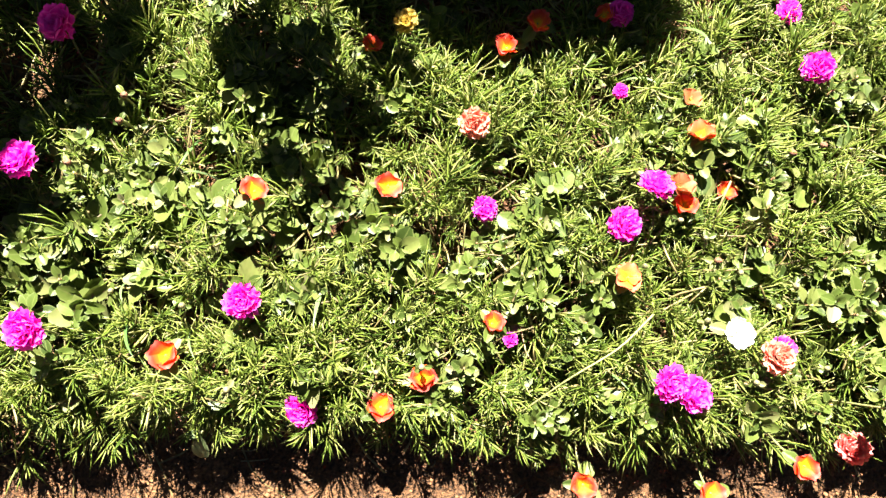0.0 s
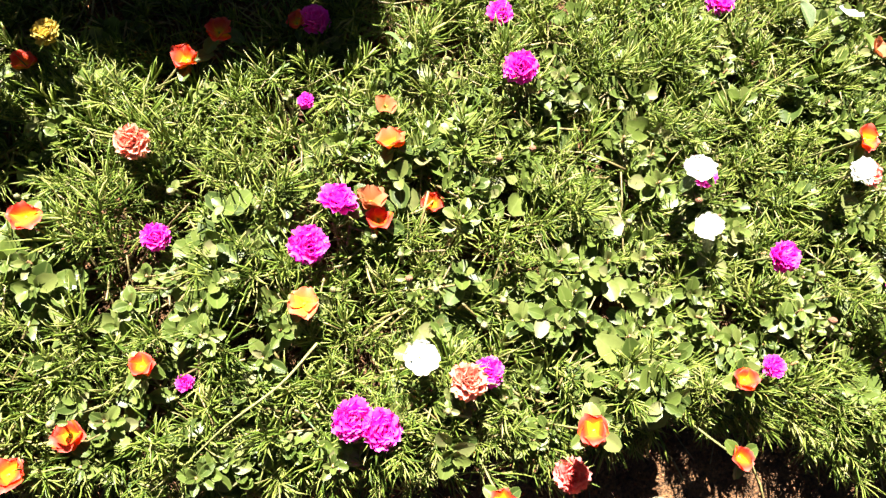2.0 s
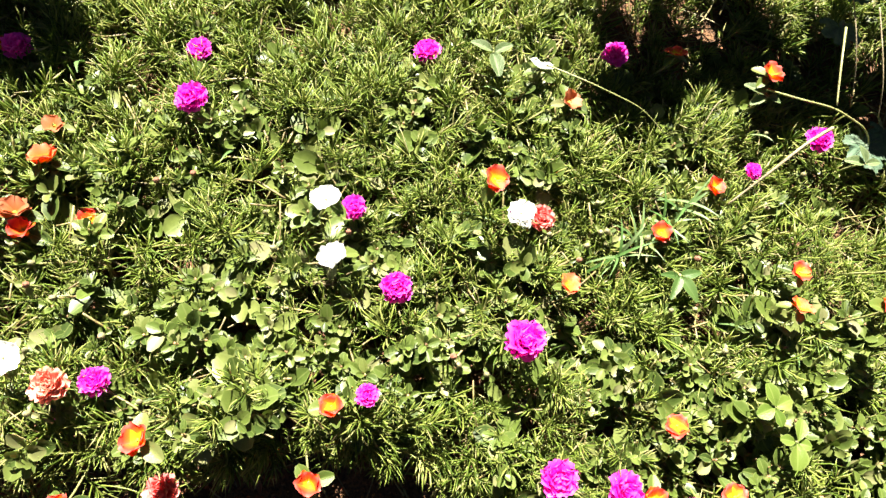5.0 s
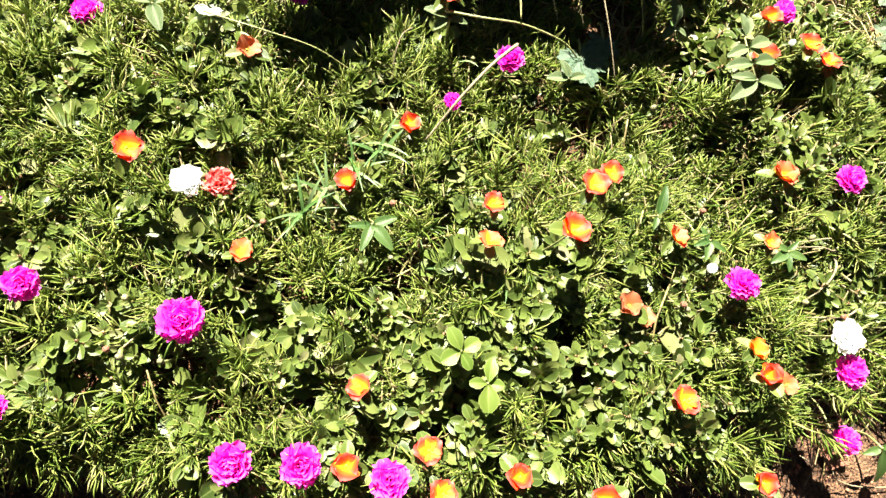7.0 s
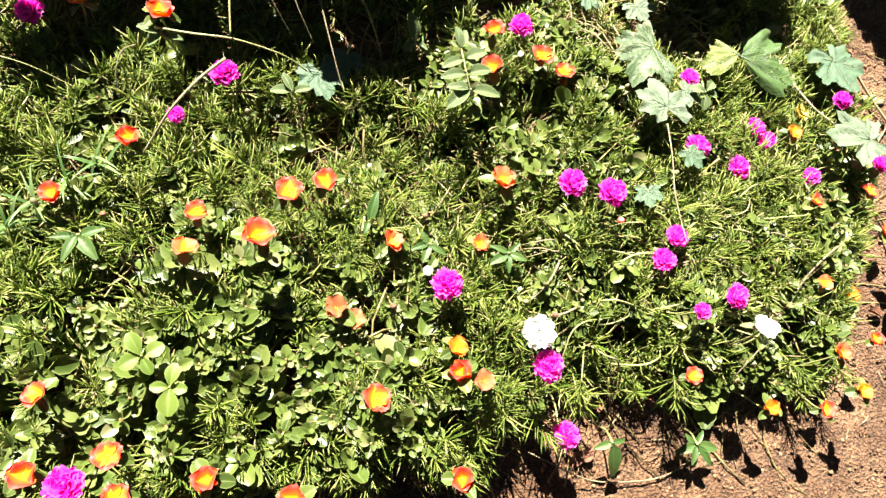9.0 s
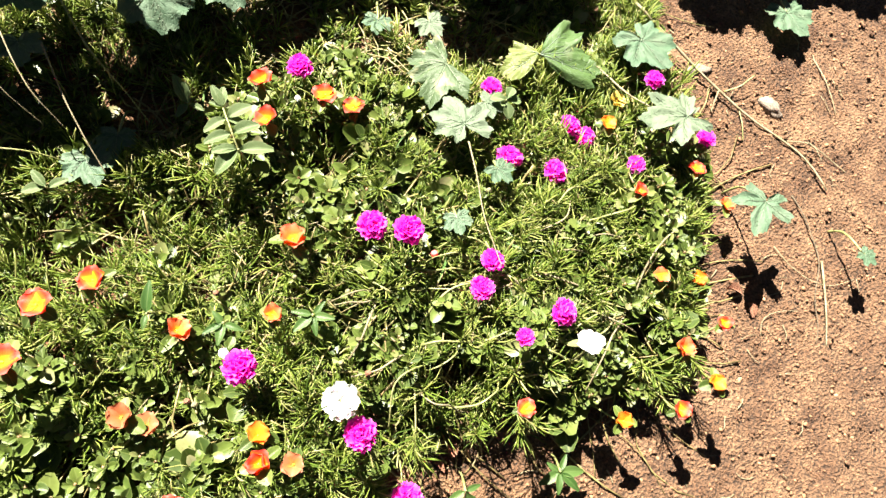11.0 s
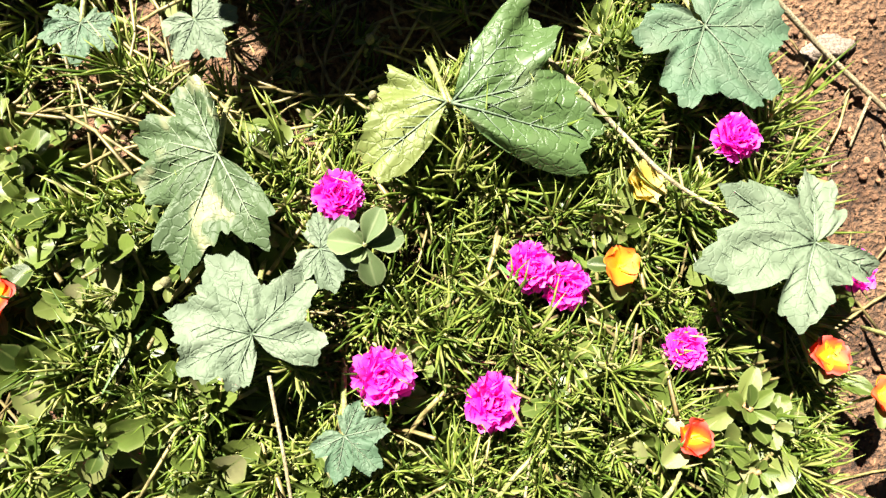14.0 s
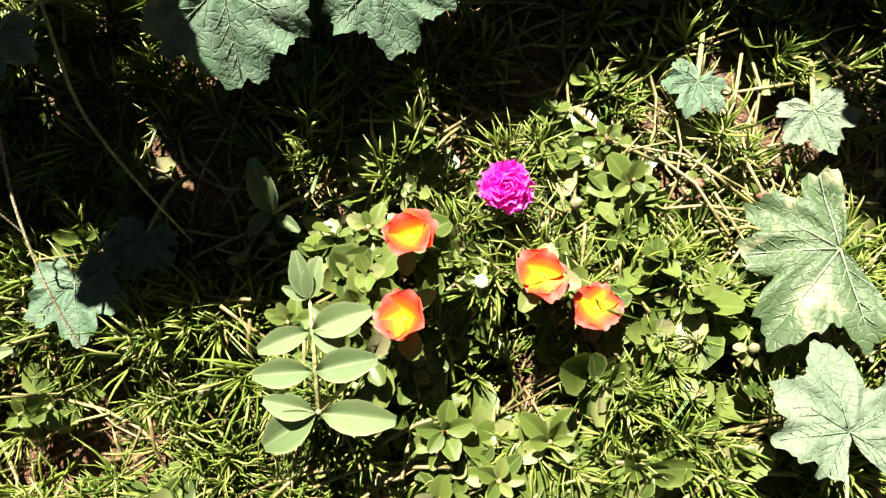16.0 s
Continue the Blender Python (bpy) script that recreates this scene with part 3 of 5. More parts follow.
def flower_base(kind, x, y, z, facing, label, category="flower"):
    """The thing's empty on the soil, its stem, and the pose of its head."""
    r = turns
    base = new(kind)
    bx, by = x + r.uniform(-0.02, 0.02), y + r.uniform(-0.005, 0.03)
    by = max(by, float(np.interp(bx, FRONT_X, FRONT_Y)) + 0.02)
    bx = min(bx, float(np.interp(by, SIDE_Y, SIDE_X)) - 0.02)
    bz = float(ground_z(bx, by))
    base.matrix_world = pose(bx, by, bz)
    top = np.array((x - bx, y - by, z - bz)) - np.array(facing) * 0.004
    pts = smooth_line([(0, 0, -0.004), (top[0] * 0.2, top[1] * 0.3, top[2] * 0.45), top - np.array(facing) * 0.012, top], 9)
    v, f = tube(pts, 0.0011, 5)
    part("stem", mesh_of("stem", v, f, STEM), base)
    tagged(base, label, category, group="flowers in the bed")
    CLEAR.append((x, y, z - 0.020, 0.026))
    CLEAR.append((x, y - 0.022, z - 0.008, 0.016))
    quat = Vector(facing).to_track_quat("Z", "Y").to_matrix().to_4x4()
    head = Matrix.Translation((x - bx, y - by, z - bz)) @ quat @ pose(0, 0, 0, 0, 0, r.uniform(0, 360))
    return base, head


def facing_of(lean):
    """A head's direction: up, a little to the front, with its own lean."""
    fx, fy = lean
    return Vector((fx + turns.uniform(-0.25, 0.25), fy + turns.uniform(-0.22, 0.22), 1)).normalized()


def collar(base, head, size, count=4, drop=0.25, rise=10):
    for k in range(count):
        m = head @ Matrix.Translation((0, 0, -drop * size)) @ pose(0, 0, 0, 0, 0, 360 / count * k + turns.uniform(-25, 25)) @ pose(0, 0, 0, turns.uniform(-22, rise))
        part("leaf", COLLAR[k % 3], base, m @ Matrix.Scale(size * turns.uniform(1.0, 1.45), 4))


def single(x, y, z, colour="orange", across=0.033, lean=(0, 0.1), cup=38, leaves=3, kind="single_moss_rose"):
    """A single flower of five broad petals round a tuft of stamens."""
    words = {"orange": "open orange single moss rose with yellow heart", "amber": "small amber-yellow single moss rose half open",
             "peach": "pale peach single moss rose, slightly faded", "white": "bright white single moss rose, wide open",
             "apricot": "open apricot single moss rose with yellow heart", "yellow": "soft yellow single moss rose", "magenta": "small magenta moss rose partly closed"}
    base, head = flower_base(kind, x, y, z, facing_of(lean), words[colour])
    if colour != "white":
        cup += turns.uniform(-12, 18)
    size = across * 0.5 / math.cos(radians(max(cup - 10, 0))) * (0.98 if colour == "white" else 0.88)
    for k in range(5):
        m = head @ Matrix.Translation((0, 0, -0.35 * size)) @ pose(0, 0, 0, 0, 0, 72 * k + turns.uniform(-8, 8)) @ pose(0, 0, 0, cup + turns.uniform(-12, 12), turns.uniform(-10, 10))
        part("petal", SINGLE[colour][k % 3], base, m @ Matrix.Scale(size * turns.uniform(0.82, 1.10), 4))
    if colour != "white":
        part("stamen_tuft", CENTRE, base, head @ Matrix.Translation((0, 0, -0.3 * size)) @ Matrix.Scale(size, 4), "yellow tuft of stamens")
    if leaves:
        collar(base, head, size, leaves, 0.5, cup - 22)
    return base


def double(x, y, z, colour="magenta", across=0.040, lean=(0, -0.1), kind="double_moss_rose"):
    """A ruffled double flower: rings of petals that stand up towards the middle."""
    words = {"magenta": "ruffled magenta double moss rose in full bloom", "salmon": "ruffled salmon-pink double moss rose with pale rims",
             "coral": "ruffled coral-red double moss rose", "yellow": "small ruffled yellow double moss rose", "white": "bright white double moss rose in full bloom"}
    base, head = flower_base(kind, x, y, z, facing_of(lean), words[colour])
    size = across * 0.5
    rings = ((7, 6, 1.0), (6, 18, 0.97), (5, 32, 0.85), (4, 50, 0.6)) if colour == "white" else None
    for ring, (count, up, length) in enumerate(rings or ((11, 2, 1.0), (10, 22, 0.98), (9, 42, 0.92), (8, 60, 0.82), (5, 78, 0.68))):
        for k in range(count):
            m = head @ Matrix.Translation((0, 0, -0.32 * size)) @ pose(0, 0, 0, 0, 0, 360 / count * k + 17 * ring + turns.uniform(-12, 12)) @ pose(0, 0, 0, up + turns.uniform(-9, 9), turns.uniform(-14, 14))
            part("petal", DOUBLE[colour][(k + ring) % 4], base, m @ Matrix.Scale(size * length * turns.uniform(0.9, 1.08), 4))
    tagged(part("bract_ring", BRACTS, base, head @ Matrix.Translation((0, 0, -0.4 * size)) @ Matrix.Scale(size, 4)), "ring of green needle bracts", kind="stuff")
    return base


def bud(x, y, z, mat, label, across=0.012, lean=(0, -0.2)):
    base, head = flower_base("moss_rose_bud", x, y, z - across, facing_of(lean), label, "bud")
    part("bud", mesh_of("bud", BUD_V * across, BUD_F, mat, np.column_stack([BUD_V[:, 0] * 0, BUD_V[:, 2]])), base, head)
    collar(base, head, across * 0.9, 3, 0.0)


# west end of the bed
double(-0.302, 0.071, 0.150)
double(-0.322, 0.223, 0.150)
double(-0.300, 0.355, 0.150)
double(-0.129, 0.096, 0.121)
double(-0.077, -0.004, 0.085, across=0.036)
double(0.091, 0.270, 0.126, "salmon", 0.036)
double(0.104, 0.191, 0.095, across=0.030)
double(0.241, 0.168, 0.118)
double(0.269, 0.205, 0.136, lean=(0, 0.5))
double(0.454, 0.331, 0.137, across=0.038)
double(0.450, 0.411, 0.110, across=0.032)
double(0.270, 0.013, 0.127)
double(0.294, 0.003, 0.122)
double(0.368, 0.035, 0.142, "salmon", 0.037)
double(0.392, 0.043, 0.111, across=0.032)
double(0.459, -0.054, 0.098, "coral", 0.037)
double(0.258, 0.406, 0.109, across=0.036)
double(0.245, 0.308, 0.122, across=0.018)
double(0.127, 0.060, 0.082, across=0.018)
single(0.329, 0.058, 0.147, "white", 0.036, cup=18)
single(0.235, 0.114, 0.130, "apricot")
single(0.299, 0.207, 0.121, "peach")
single(0.304, 0.191, 0.113)
single(0.359, 0.209, 0.097, across=0.030)
single(0.320, 0.302, 0.122, "peach", 0.028, lean=(0, 0.3))
single(0.321, 0.259, 0.132, "apricot", lean=(0, 0.45))
single(0.457, -0.015, 0.177)
single(0.388, -0.065, 0.129, across=0.029)
single(0.317, -0.092, 0.085, across=0.030)
single(0.195, -0.083, 0.068, across=0.030)
single(0.103, 0.073, 0.125, across=0.028)
single(0.037, 0.025, 0.092, across=0.030)
single(-0.002, -0.001, 0.104, across=0.032)
single(-0.195, 0.050, 0.115)
single(-0.112, 0.191, 0.159, across=0.030)
single(0.007, 0.207, 0.121)
double(0.025, 0.368, 0.146, "yellow", 0.028)
single(-0.008, 0.362, 0.106, across=0.030)
single(0.166, 0.391, 0.112)
single(0.134, 0.368, 0.101)
single(0.240, 0.403, 0.107, across=0.028)

# middle of the bed
single(0.600, 0.206, 0.169, "white", 0.036, cup=20, lean=(-0.25, 0.2))
single(0.608, 0.155, 0.153, "white", 0.035, cup=18)
double(0.797, 0.207, 0.139, "white", 0.034)
single(0.833, 0.388, 0.143, "white", 0.034, cup=15, lean=(0, 0.9))
double(0.625, 0.210, 0.137, across=0.030)
double(0.667, 0.117, 0.166, across=0.034)
double(0.641, 0.022, 0.152, across=0.024)
double(0.824, 0.211, 0.118, "coral", 0.034)
double(0.788, 0.069, 0.158, across=0.046)
double(0.814, -0.054, 0.138)
double(0.872, -0.066, 0.148)
double(0.943, -0.090, 0.132)
double(0.705, 0.425, 0.110, across=0.036)
double(0.925, 0.414, 0.133, across=0.034)
single(0.610, 0.013, 0.153, "orange", 0.028)
single(0.593, -0.051, 0.150, across=0.029)
single(0.761, 0.219, 0.191)
single(0.908, -0.072, 0.123)
single(0.840, 0.130, 0.140, "apricot", 0.030, lean=(0.3, 0.3))
single(0.944, 0.187, 0.142, across=0.030)
single(0.928, -0.008, 0.147, across=0.029)
single(0.866, 0.350, 0.130, "peach", 0.030, lean=(0.3, 0.2))
single(0.985, 0.400, 0.160, across=0.030, lean=(0, 0.4))
single(1.070, 0.352, 0.195, across=0.032, lean=(0, 0.3))
single(0.986, -0.110, 0.140, across=0.030)
single(0.981, -0.072, 0.136)
single(1.059, -0.109, 0.125)
single(1.131, -0.144, 0.130)
single(1.221, -0.071, 0.150)
single(1.308, -0.038, 0.148, "amber", 0.028)
single(1.301, -0.064, 0.163, across=0.027)
single(1.328, -0.075, 0.148, "peach", 0.027)
single(1.067, 0.103, 0.163, "apricot", 0.032, lean=(0, 0.35))
single(1.079, 0.140, 0.158, across=0.029)
single(1.138, 0.092, 0.197, "orange", 0.038, lean=(0.1, 0.3))
single(1.170, 0.134, 0.191, across=0.034)
single(1.209, 0.157, 0.153, across=0.031)
single(1.267, 0.087, 0.137, "apricot", 0.032, lean=(0.2, 0.3))
single(1.355, 0.063, 0.155, "apricot", 0.025)
single(1.399, 0.134, 0.152, "apricot", 0.033)
single(1.198, 0.026, 0.136, "peach", 0.030)
single(1.215, 0.013, 0.125, "peach", 0.028, lean=(0.4, 0))
single(1.018, 0.245, 0.135, across=0.028)
single(1.290, -0.159, 0.125, across=0.028)
double(1.123, 0.285, 0.174, across=0.034)
double(1.066, 0.265, 0.135, across=0.022)
double(1.311, 0.026, 0.155, across=0.038)
double(1.392, -0.074, 0.157, across=0.036)
double(1.418, -0.142, 0.088, across=0.034)
double(1.386, -0.043, 0.175, "white", 0.038)
bud(1.301, 0.053, 0.134, WHITE, "closed white moss rose bud", 0.013)

# east end of the bed
single(1.424, 0.306, 0.182, across=0.032)
single(1.416, 0.270, 0.164, across=0.034)
single(1.487, 0.285, 0.156, across=0.033)
single(1.513, 0.267, 0.144, across=0.033)
double(1.474, 0.334, 0.149, across=0.032)
double(1.480, 0.120, 0.148, across=0.036)
double(1.508, 0.091, 0.176, across=0.036)
single(1.550, -0.112, 0.141, across=0.026)
double(1.584, 0.040, 0.145, across=0.030)
double(1.562, 0.017, 0.140, across=0.030)
double(1.663, 0.153, 0.131, across=0.034)
double(1.681, 0.244, 0.137, across=0.030)
double(1.876, 0.184, 0.147, across=0.028)
double(1.755, 0.170, 0.126, across=0.030)
double(1.769, 0.153, 0.118, across=0.030)
double(1.706, 0.118, 0.131, across=0.033)
double(1.810, 0.097, 0.120, across=0.026)
double(1.908, 0.095, 0.130, across=0.028)
double(1.631, -0.040, 0.144, across=0.034)
double(1.577, -0.050, 0.155, across=0.022)
single(1.628, -0.081, 0.174, "white", 0.034, cup=14, lean=(0.35, 0.2))
single(1.832, 0.185, 0.121, "yellow", 0.027)
single(1.793, 0.151, 0.140, "amber", 0.026)
single(1.788, 0.059, 0.134, across=0.026)
single(1.874, 0.062, 0.131, across=0.028)
single(1.914, 0.018, 0.089, "apricot", 0.024)
single(1.764, -0.039, 0.123, "apricot", 0.024)
single(1.825, -0.053, 0.086, "amber", 0.024)
single(1.811, -0.113, 0.112, across=0.024)
single(1.740, -0.122, 0.133, "apricot", 0.026)
single(1.763, -0.166, 0.116, "amber", 0.024)
single(1.716, -0.177, 0.106, across=0.026)
single(1.654, -0.162, 0.100, "amber", 0.024)
bud(1.534, 0.077, 0.128, CORAL, "closed coral-red moss rose bud", 0.010)
bud(1.528, 0.092, 0.140, WHITE, "closed white moss rose bud", 0.010)
bud(1.455, 0.285, 0.165, WHITE, "pale pink moss rose bud about to open", 0.008)

for bx, by, bz in ((-0.235, 0.285, 0.155), (-0.238, 0.262, 0.15), (-0.285, 0.225, 0.14), (0.425, 0.245, 0.12), (0.62, 0.19, 0.125), (0.46, 0.255, 0.12), (0.985, 0.165, 0.13), (0.86, 0.165, 0.12), (1.31, 0.115, 0.13), (1.255, 0.02, 0.135),
                   (1.585, 0.335, 0.12), (1.62, 0.325, 0.115), (1.42, -0.02, 0.14), (1.87, 0.12, 0.10), (0.72, 0.06, 0.14), (0.325, 0.13, 0.13)):
    bud(bx, by, bz, WITHERED, "withered reddish-brown moss rose head", 0.008, (0.2, -0.4))

CAPSULE = solid("seed_capsule", (0.13, 0.13, 0.055), (0.22, 0.19, 0.11), 200, 0.6, 0.3)
for i in range(64):
    bx, by = turns.uniform(-0.3, 1.85), turns.uniform(0.0, 0.36)
    bz = float(ground_z(bx, by) + canopy(np.array([bx]), np.array([by]))[0]) + turns.uniform(0.004, 0.014)
    if inside(np.array([bx]), np.array([by]))[0] > 0.01:
        bud(bx, by, bz, CAPSULE, "small cream-green seed capsule on a moss rose shoot", turns.uniform(0.006, 0.009), (turns.uniform(-0.5, 0.5), turns.uniform(-0.6, 0.2)))

# ---- gourd vine ----
FIVE = ((0, 1.0), (0.98, 0.92), (-0.98, 0.92), (1.95, 0.75), (-1.95, 0.75))


def gourd_mesh(name, radius, mat, seed, depth=0.45, curl=0.1, lobes=FIVE, span=None, sharp=1.9):
    """A palmate leaf with five toothed lobes; +y is its middle lobe and the stalk joins at the origin."""
    a = np.random.default_rng(seed)
    n, rings = 120, 8
    low, high = span or (-np.pi * 0.93, np.pi * 0.93)
    th = np.linspace(low, high, n)
    r = np.zeros(n)
    for c, k in lobes:
        r = np.maximum(r, k * (1 - depth * np.clip(np.abs(th - c) / 0.60, 0, 1) ** sharp))
    r *= 1 + 0.05 * np.sin(th * 17 + a.uniform(0, 6)) + 0.03 * np.sin(th * 41 + a.uniform(0, 6)) + a.normal(0, 0.008, n)
    r *= np.clip(np.minimum(th - low, high - th) / 0.4 + 0.4, 0.12, 1)
    vs = []
    for q in np.linspace(0.0, 1, rings):
        rr = radius * r * q
        vein = np.min([np.abs(th - c) for c, k in lobes], axis=0)
        z = radius * (0.07 * q * np.clip(vein / 0.45, 0, 1) - curl * q * q * (0.6 + 0.4 * np.cos(2 * th)) + 0.035 * q * np.sin(9 * th + 7 * q) + 0.03 * q ** 3 * np.sin(14 * th + seed))
        vs.append(np.stack([rr * np.sin(th), rr * np.cos(th), z], 1))
    return mesh_of(name, np.concatenate(vs), grid_tris(rings, n), mat)


def gourd_leaf(x, y, z, radius, heading, tilt=(0, 0), mat=None, seed=1, depth=0.45, curl=0.1, label="large lobed grey-green gourd leaf with pale veins", stalk=(0.02, 0.05), lobes=FIVE, span=None, sharp=1.9):
    base = new("gourd_leaf")
    fx, fy = x + stalk[0], y + stalk[1]
    gz = float(ground_z(fx, fy))
    base.matrix_world = pose(fx, fy, gz)
    CLEAR.append((x, y, z - 0.024, radius * 1.05))
    CLEAR.append((x, y - radius * 0.7, z - 0.02, radius * 0.6))
    tagged(base, label, "leaf", group="gourd leaves")
    m = Matrix.Translation((x - fx, y - fy, z - gz)) @ pose(0, 0, 0, tilt[0], tilt[1], 0) @ pose(0, 0, 0, 0, 0, heading)
    leaf_face = part("leaf_blade", gourd_mesh("leaf_blade", radius, mat or GOURD, seed, depth, curl, lobes, span, sharp), base, m)
    for c, k in [(c, k * 0.92) for c, k in lobes]:
        q = np.linspace(0.0, 1, 7)
        zz = radius * (-curl * q * q * (0.6 + 0.4 * math.cos(2 * c)) + 0.035 * q * np.sin(9 * c + 7 * q)) + 0.0004
        rr = radius * k * q
        v, f = tube(np.stack([rr * math.sin(c), rr * math.cos(c), zz], 1), np.linspace(0.0006, 0.0002, 7) * (radius / 0.04) ** 0.4, 4)
        for at, reach in ((0.22, 0.30), (0.40, 0.27), (0.58, 0.20), (0.74, 0.13)):
            for way in (-1, 1):
                ang = c + way * 0.62
                o = np.array([radius * k * at * math.sin(c), radius * k * at * math.cos(c)])
                u = np.linspace(0, 1, 4)
                bx, by = o[0] + radius * reach * u * math.sin(ang), o[1] + radius * reach * u * math.cos(ang)
                rq, off = np.hypot(bx, by) / (radius * k), np.abs(np.arctan2(bx, by) - c)
                bz = radius * (0.07 * rq * np.clip(off / 0.45, 0, 1) - curl * rq * rq * (0.6 + 0.4 * np.cos(2 * np.arctan2(bx, by))) + 0.035 * rq * np.sin(9 * np.arctan2(bx, by) + 7 * rq)) + 0.0002
                v2, f2 = tube(np.stack([bx, by, bz], 1), np.linspace(0.0003, 0.00012, 4) * (radius / 0.04) ** 0.4, 3)
                f = np.vstack([f, f2 + len(v)])
                v = np.vstack([v, v2])
        part("vein", mesh_of("vein", v, f, VEIN if mat is GOURD_YELLOW or mat is GOURD_OLD else DARK_VEIN), leaf_face)
    top = m.translation
    v, f = tube(smooth_line([(0, 0, -0.003), (top.x * 0.3, top.y * 0.2, top.z * 0.6), (top.x, top.y, top.z - 0.001)], 8), 0.0016, 5)
    part("leaf_stalk", mesh_of("leaf_stalk", v, f, STEM), base)
    return base


gourd_leaf(1.619, 0.197, 0.156, 0.042, 2, (-4, 4), GOURD_PALE, 1, 0.48, 0.06, "large pale grey-green lobed gourd leaf", lobes=((0, 1.0), (1.24, 0.86), (-0.87, 0.92), (2.25, 0.80), (-1.55, 0.84), (-2.34, 0.62)), sharp=1.8)
gourd_leaf(1.880, 0.120, 0.153, 0.062, 76, (-4, 6), GOURD_PALE, 2, 0.62, 0.05, lobes=((0, 1.0), (0.785, 0.82), (-0.98, 0.74), (1.885, 0.62), (-2.45, 0.56)), sharp=1.5)
gourd_leaf(1.931, -0.006, 0.128, 0.050, 130, (-6, 0), None, 3, 0.72, 0.06, lobes=((0, 1.0), (1.17, 0.82), (-1.22, 0.74), (2.1, 0.62), (-2.3, 0.60)), sharp=1.5)
gourd_leaf(1.637, 0.284, 0.148, 0.060, 84, (-4, -10), GOURD_OLD, 4, 0.55, 0.10, "large mottled gourd leaf with pale mildew patches", lobes=((0, 0.78), (0.61, 0.80), (-0.89, 1.0), (1.43, 0.72), (-1.75, 0.84)), span=(-2.3, 1.95), sharp=1.5)
gourd_leaf(1.892, 0.244, 0.142, 0.052, 190, (-6, 4), None, 5, 0.44, 0.08)
gourd_leaf(1.750, 0.259, 0.151, 0.076, 0, (4, 3), GOURD_GREEN, 6, 0.30, 0.14, "large folded green gourd leaf with worn rim", (0.01, 0.05), ((1.12, 0.90), (1.75, 0.72), (2.22, 1.0)), (0.72, 2.75))
gourd_leaf(1.748, 0.260, 0.152, 0.051, 0, (-4, -10), GOURD_YELLOW, 16, 0.30, 0.16, "curled yellowish gourd leaf with brown patches", (0.015, 0.05), ((-0.75, 0.60), (-1.80, 1.0)), (-2.35, -0.25))
gourd_leaf(1.636, 0.137, 0.145, 0.022, 200, (-5, 5), None, 7, 0.55, 0.08, "small young lobed gourd leaf")
gourd_leaf(1.569, 0.099, 0.141, 0.020, 170, (-5, -10), None, 8, 0.50, 0.08, "small young lobed gourd leaf")
gourd_leaf(1.425, 0.424, 0.210, 0.038, 185, (24, 0), None, 9, 0.40, 0.08)
gourd_leaf(1.350, 0.425, 0.212, 0.046, 183, (26, 5), GOURD, 10, 0.22, 0.10)
gourd_leaf(1.200, 0.450, 0.155, 0.032, 175, (-5, 5), GOURD_PALE, 11)
gourd_leaf(1.226, 0.312, 0.118, 0.036, 185, (-5, 0), None, 12, 0.45)
gourd_leaf(2.165, 0.245, 0.100, 0.045, 180, (-5, 5), None, 13, 0.40)
gourd_leaf(2.052, -0.105, 0.085, 0.018, 200, (-5, 5), None, 14, 0.5, 0.08, "small young lobed gourd leaf")
gourd_leaf(1.662, 0.222, 0.142, 0.024, 230, (-5, 5), GOURD_PALE, 15, 0.5, 0.08, "small young lobed gourd leaf")
gourd_leaf(1.262, 0.335, 0.110, 0.026, 160, (-5, 10), None, 17, 0.45)
gourd_leaf(1.652, 0.366, 0.125, 0.026, 190, (-5, -10), GOURD_PALE, 18, 0.5)
# next four: unseen leaves, added only to shade the soil at the back
gourd_leaf(1.300, 0.480, 0.215, 0.046, 175, (-5, 0), None, 22, 0.3, 0.08)
gourd_leaf(1.385, 0.485, 0.215, 0.044, 200, (-5, 5), None, 23, 0.3, 0.08)
gourd_leaf(1.470, 0.480, 0.200, 0.042, 160, (-5, -5), None, 24, 0.3, 0.08)
gourd_leaf(1.220, 0.520, 0.165, 0.044, 190, (-5, 5), None, 25, 0.3, 0.08)
gourd_leaf(1.595, 0.395, 0.115, 0.024, 150, (-5, 10), None, 19, 0.5)



def vine(points, radius, mat, label, kind="vine"):
    pts = np.array(points, float)
    v, f = tube(smooth_line(pts, 22), np.linspace(radius, radius * 0.6, 22), 6)
    ob = new(kind, mesh_of(kind, v, f, mat))
    return tagged(ob, label, "stem")


def leaf_cluster(kind, x, y, z, leaves, mat_meshes, label, category="weed", foot=(0.01, 0.02)):
    """A shoot whose leaves are given as (turn, rise, length); it stands on the soil."""
    base = new(kind)
    fx, fy = x + foot[0], y + foot[1]
    gz = float(ground_z(fx, fy))
    base.matrix_world = pose(fx, fy, gz)
    tagged(base, label, category)
    v, f = tube(smooth_line([(0, 0, -0.003), (-foot[0] * 0.3, -foot[1] * 0.2, (z - gz) * 0.5), (-foot[0], -foot[1], z - gz)], 8), 0.0013, 5)
    part("stem", mesh_of("stem", v, f, STEM), base)
    longest = 0
    for i, (az, rise, length) in enumerate(leaves):
        m = Matrix.Translation((-foot[0], -foot[1], z - gz - 0.0015 * i)) @ pose(0, 0, 0, 0, 0, az) @ pose(0, 0.001, 0, rise)
        part("leaf", mat_meshes[i % len(mat_meshes)], base, m @ Matrix.Scale(length, 4))
        longest = max(longest, length)
    CLEAR.append((x, y, z - 0.016, longest * 0.9))
    return base


BRIGHT_LEAF = [leaf_mesh("leaf", 1.0, w, BRIGHT, 0.12, 0.25) for w in (0.62, 0.75)]
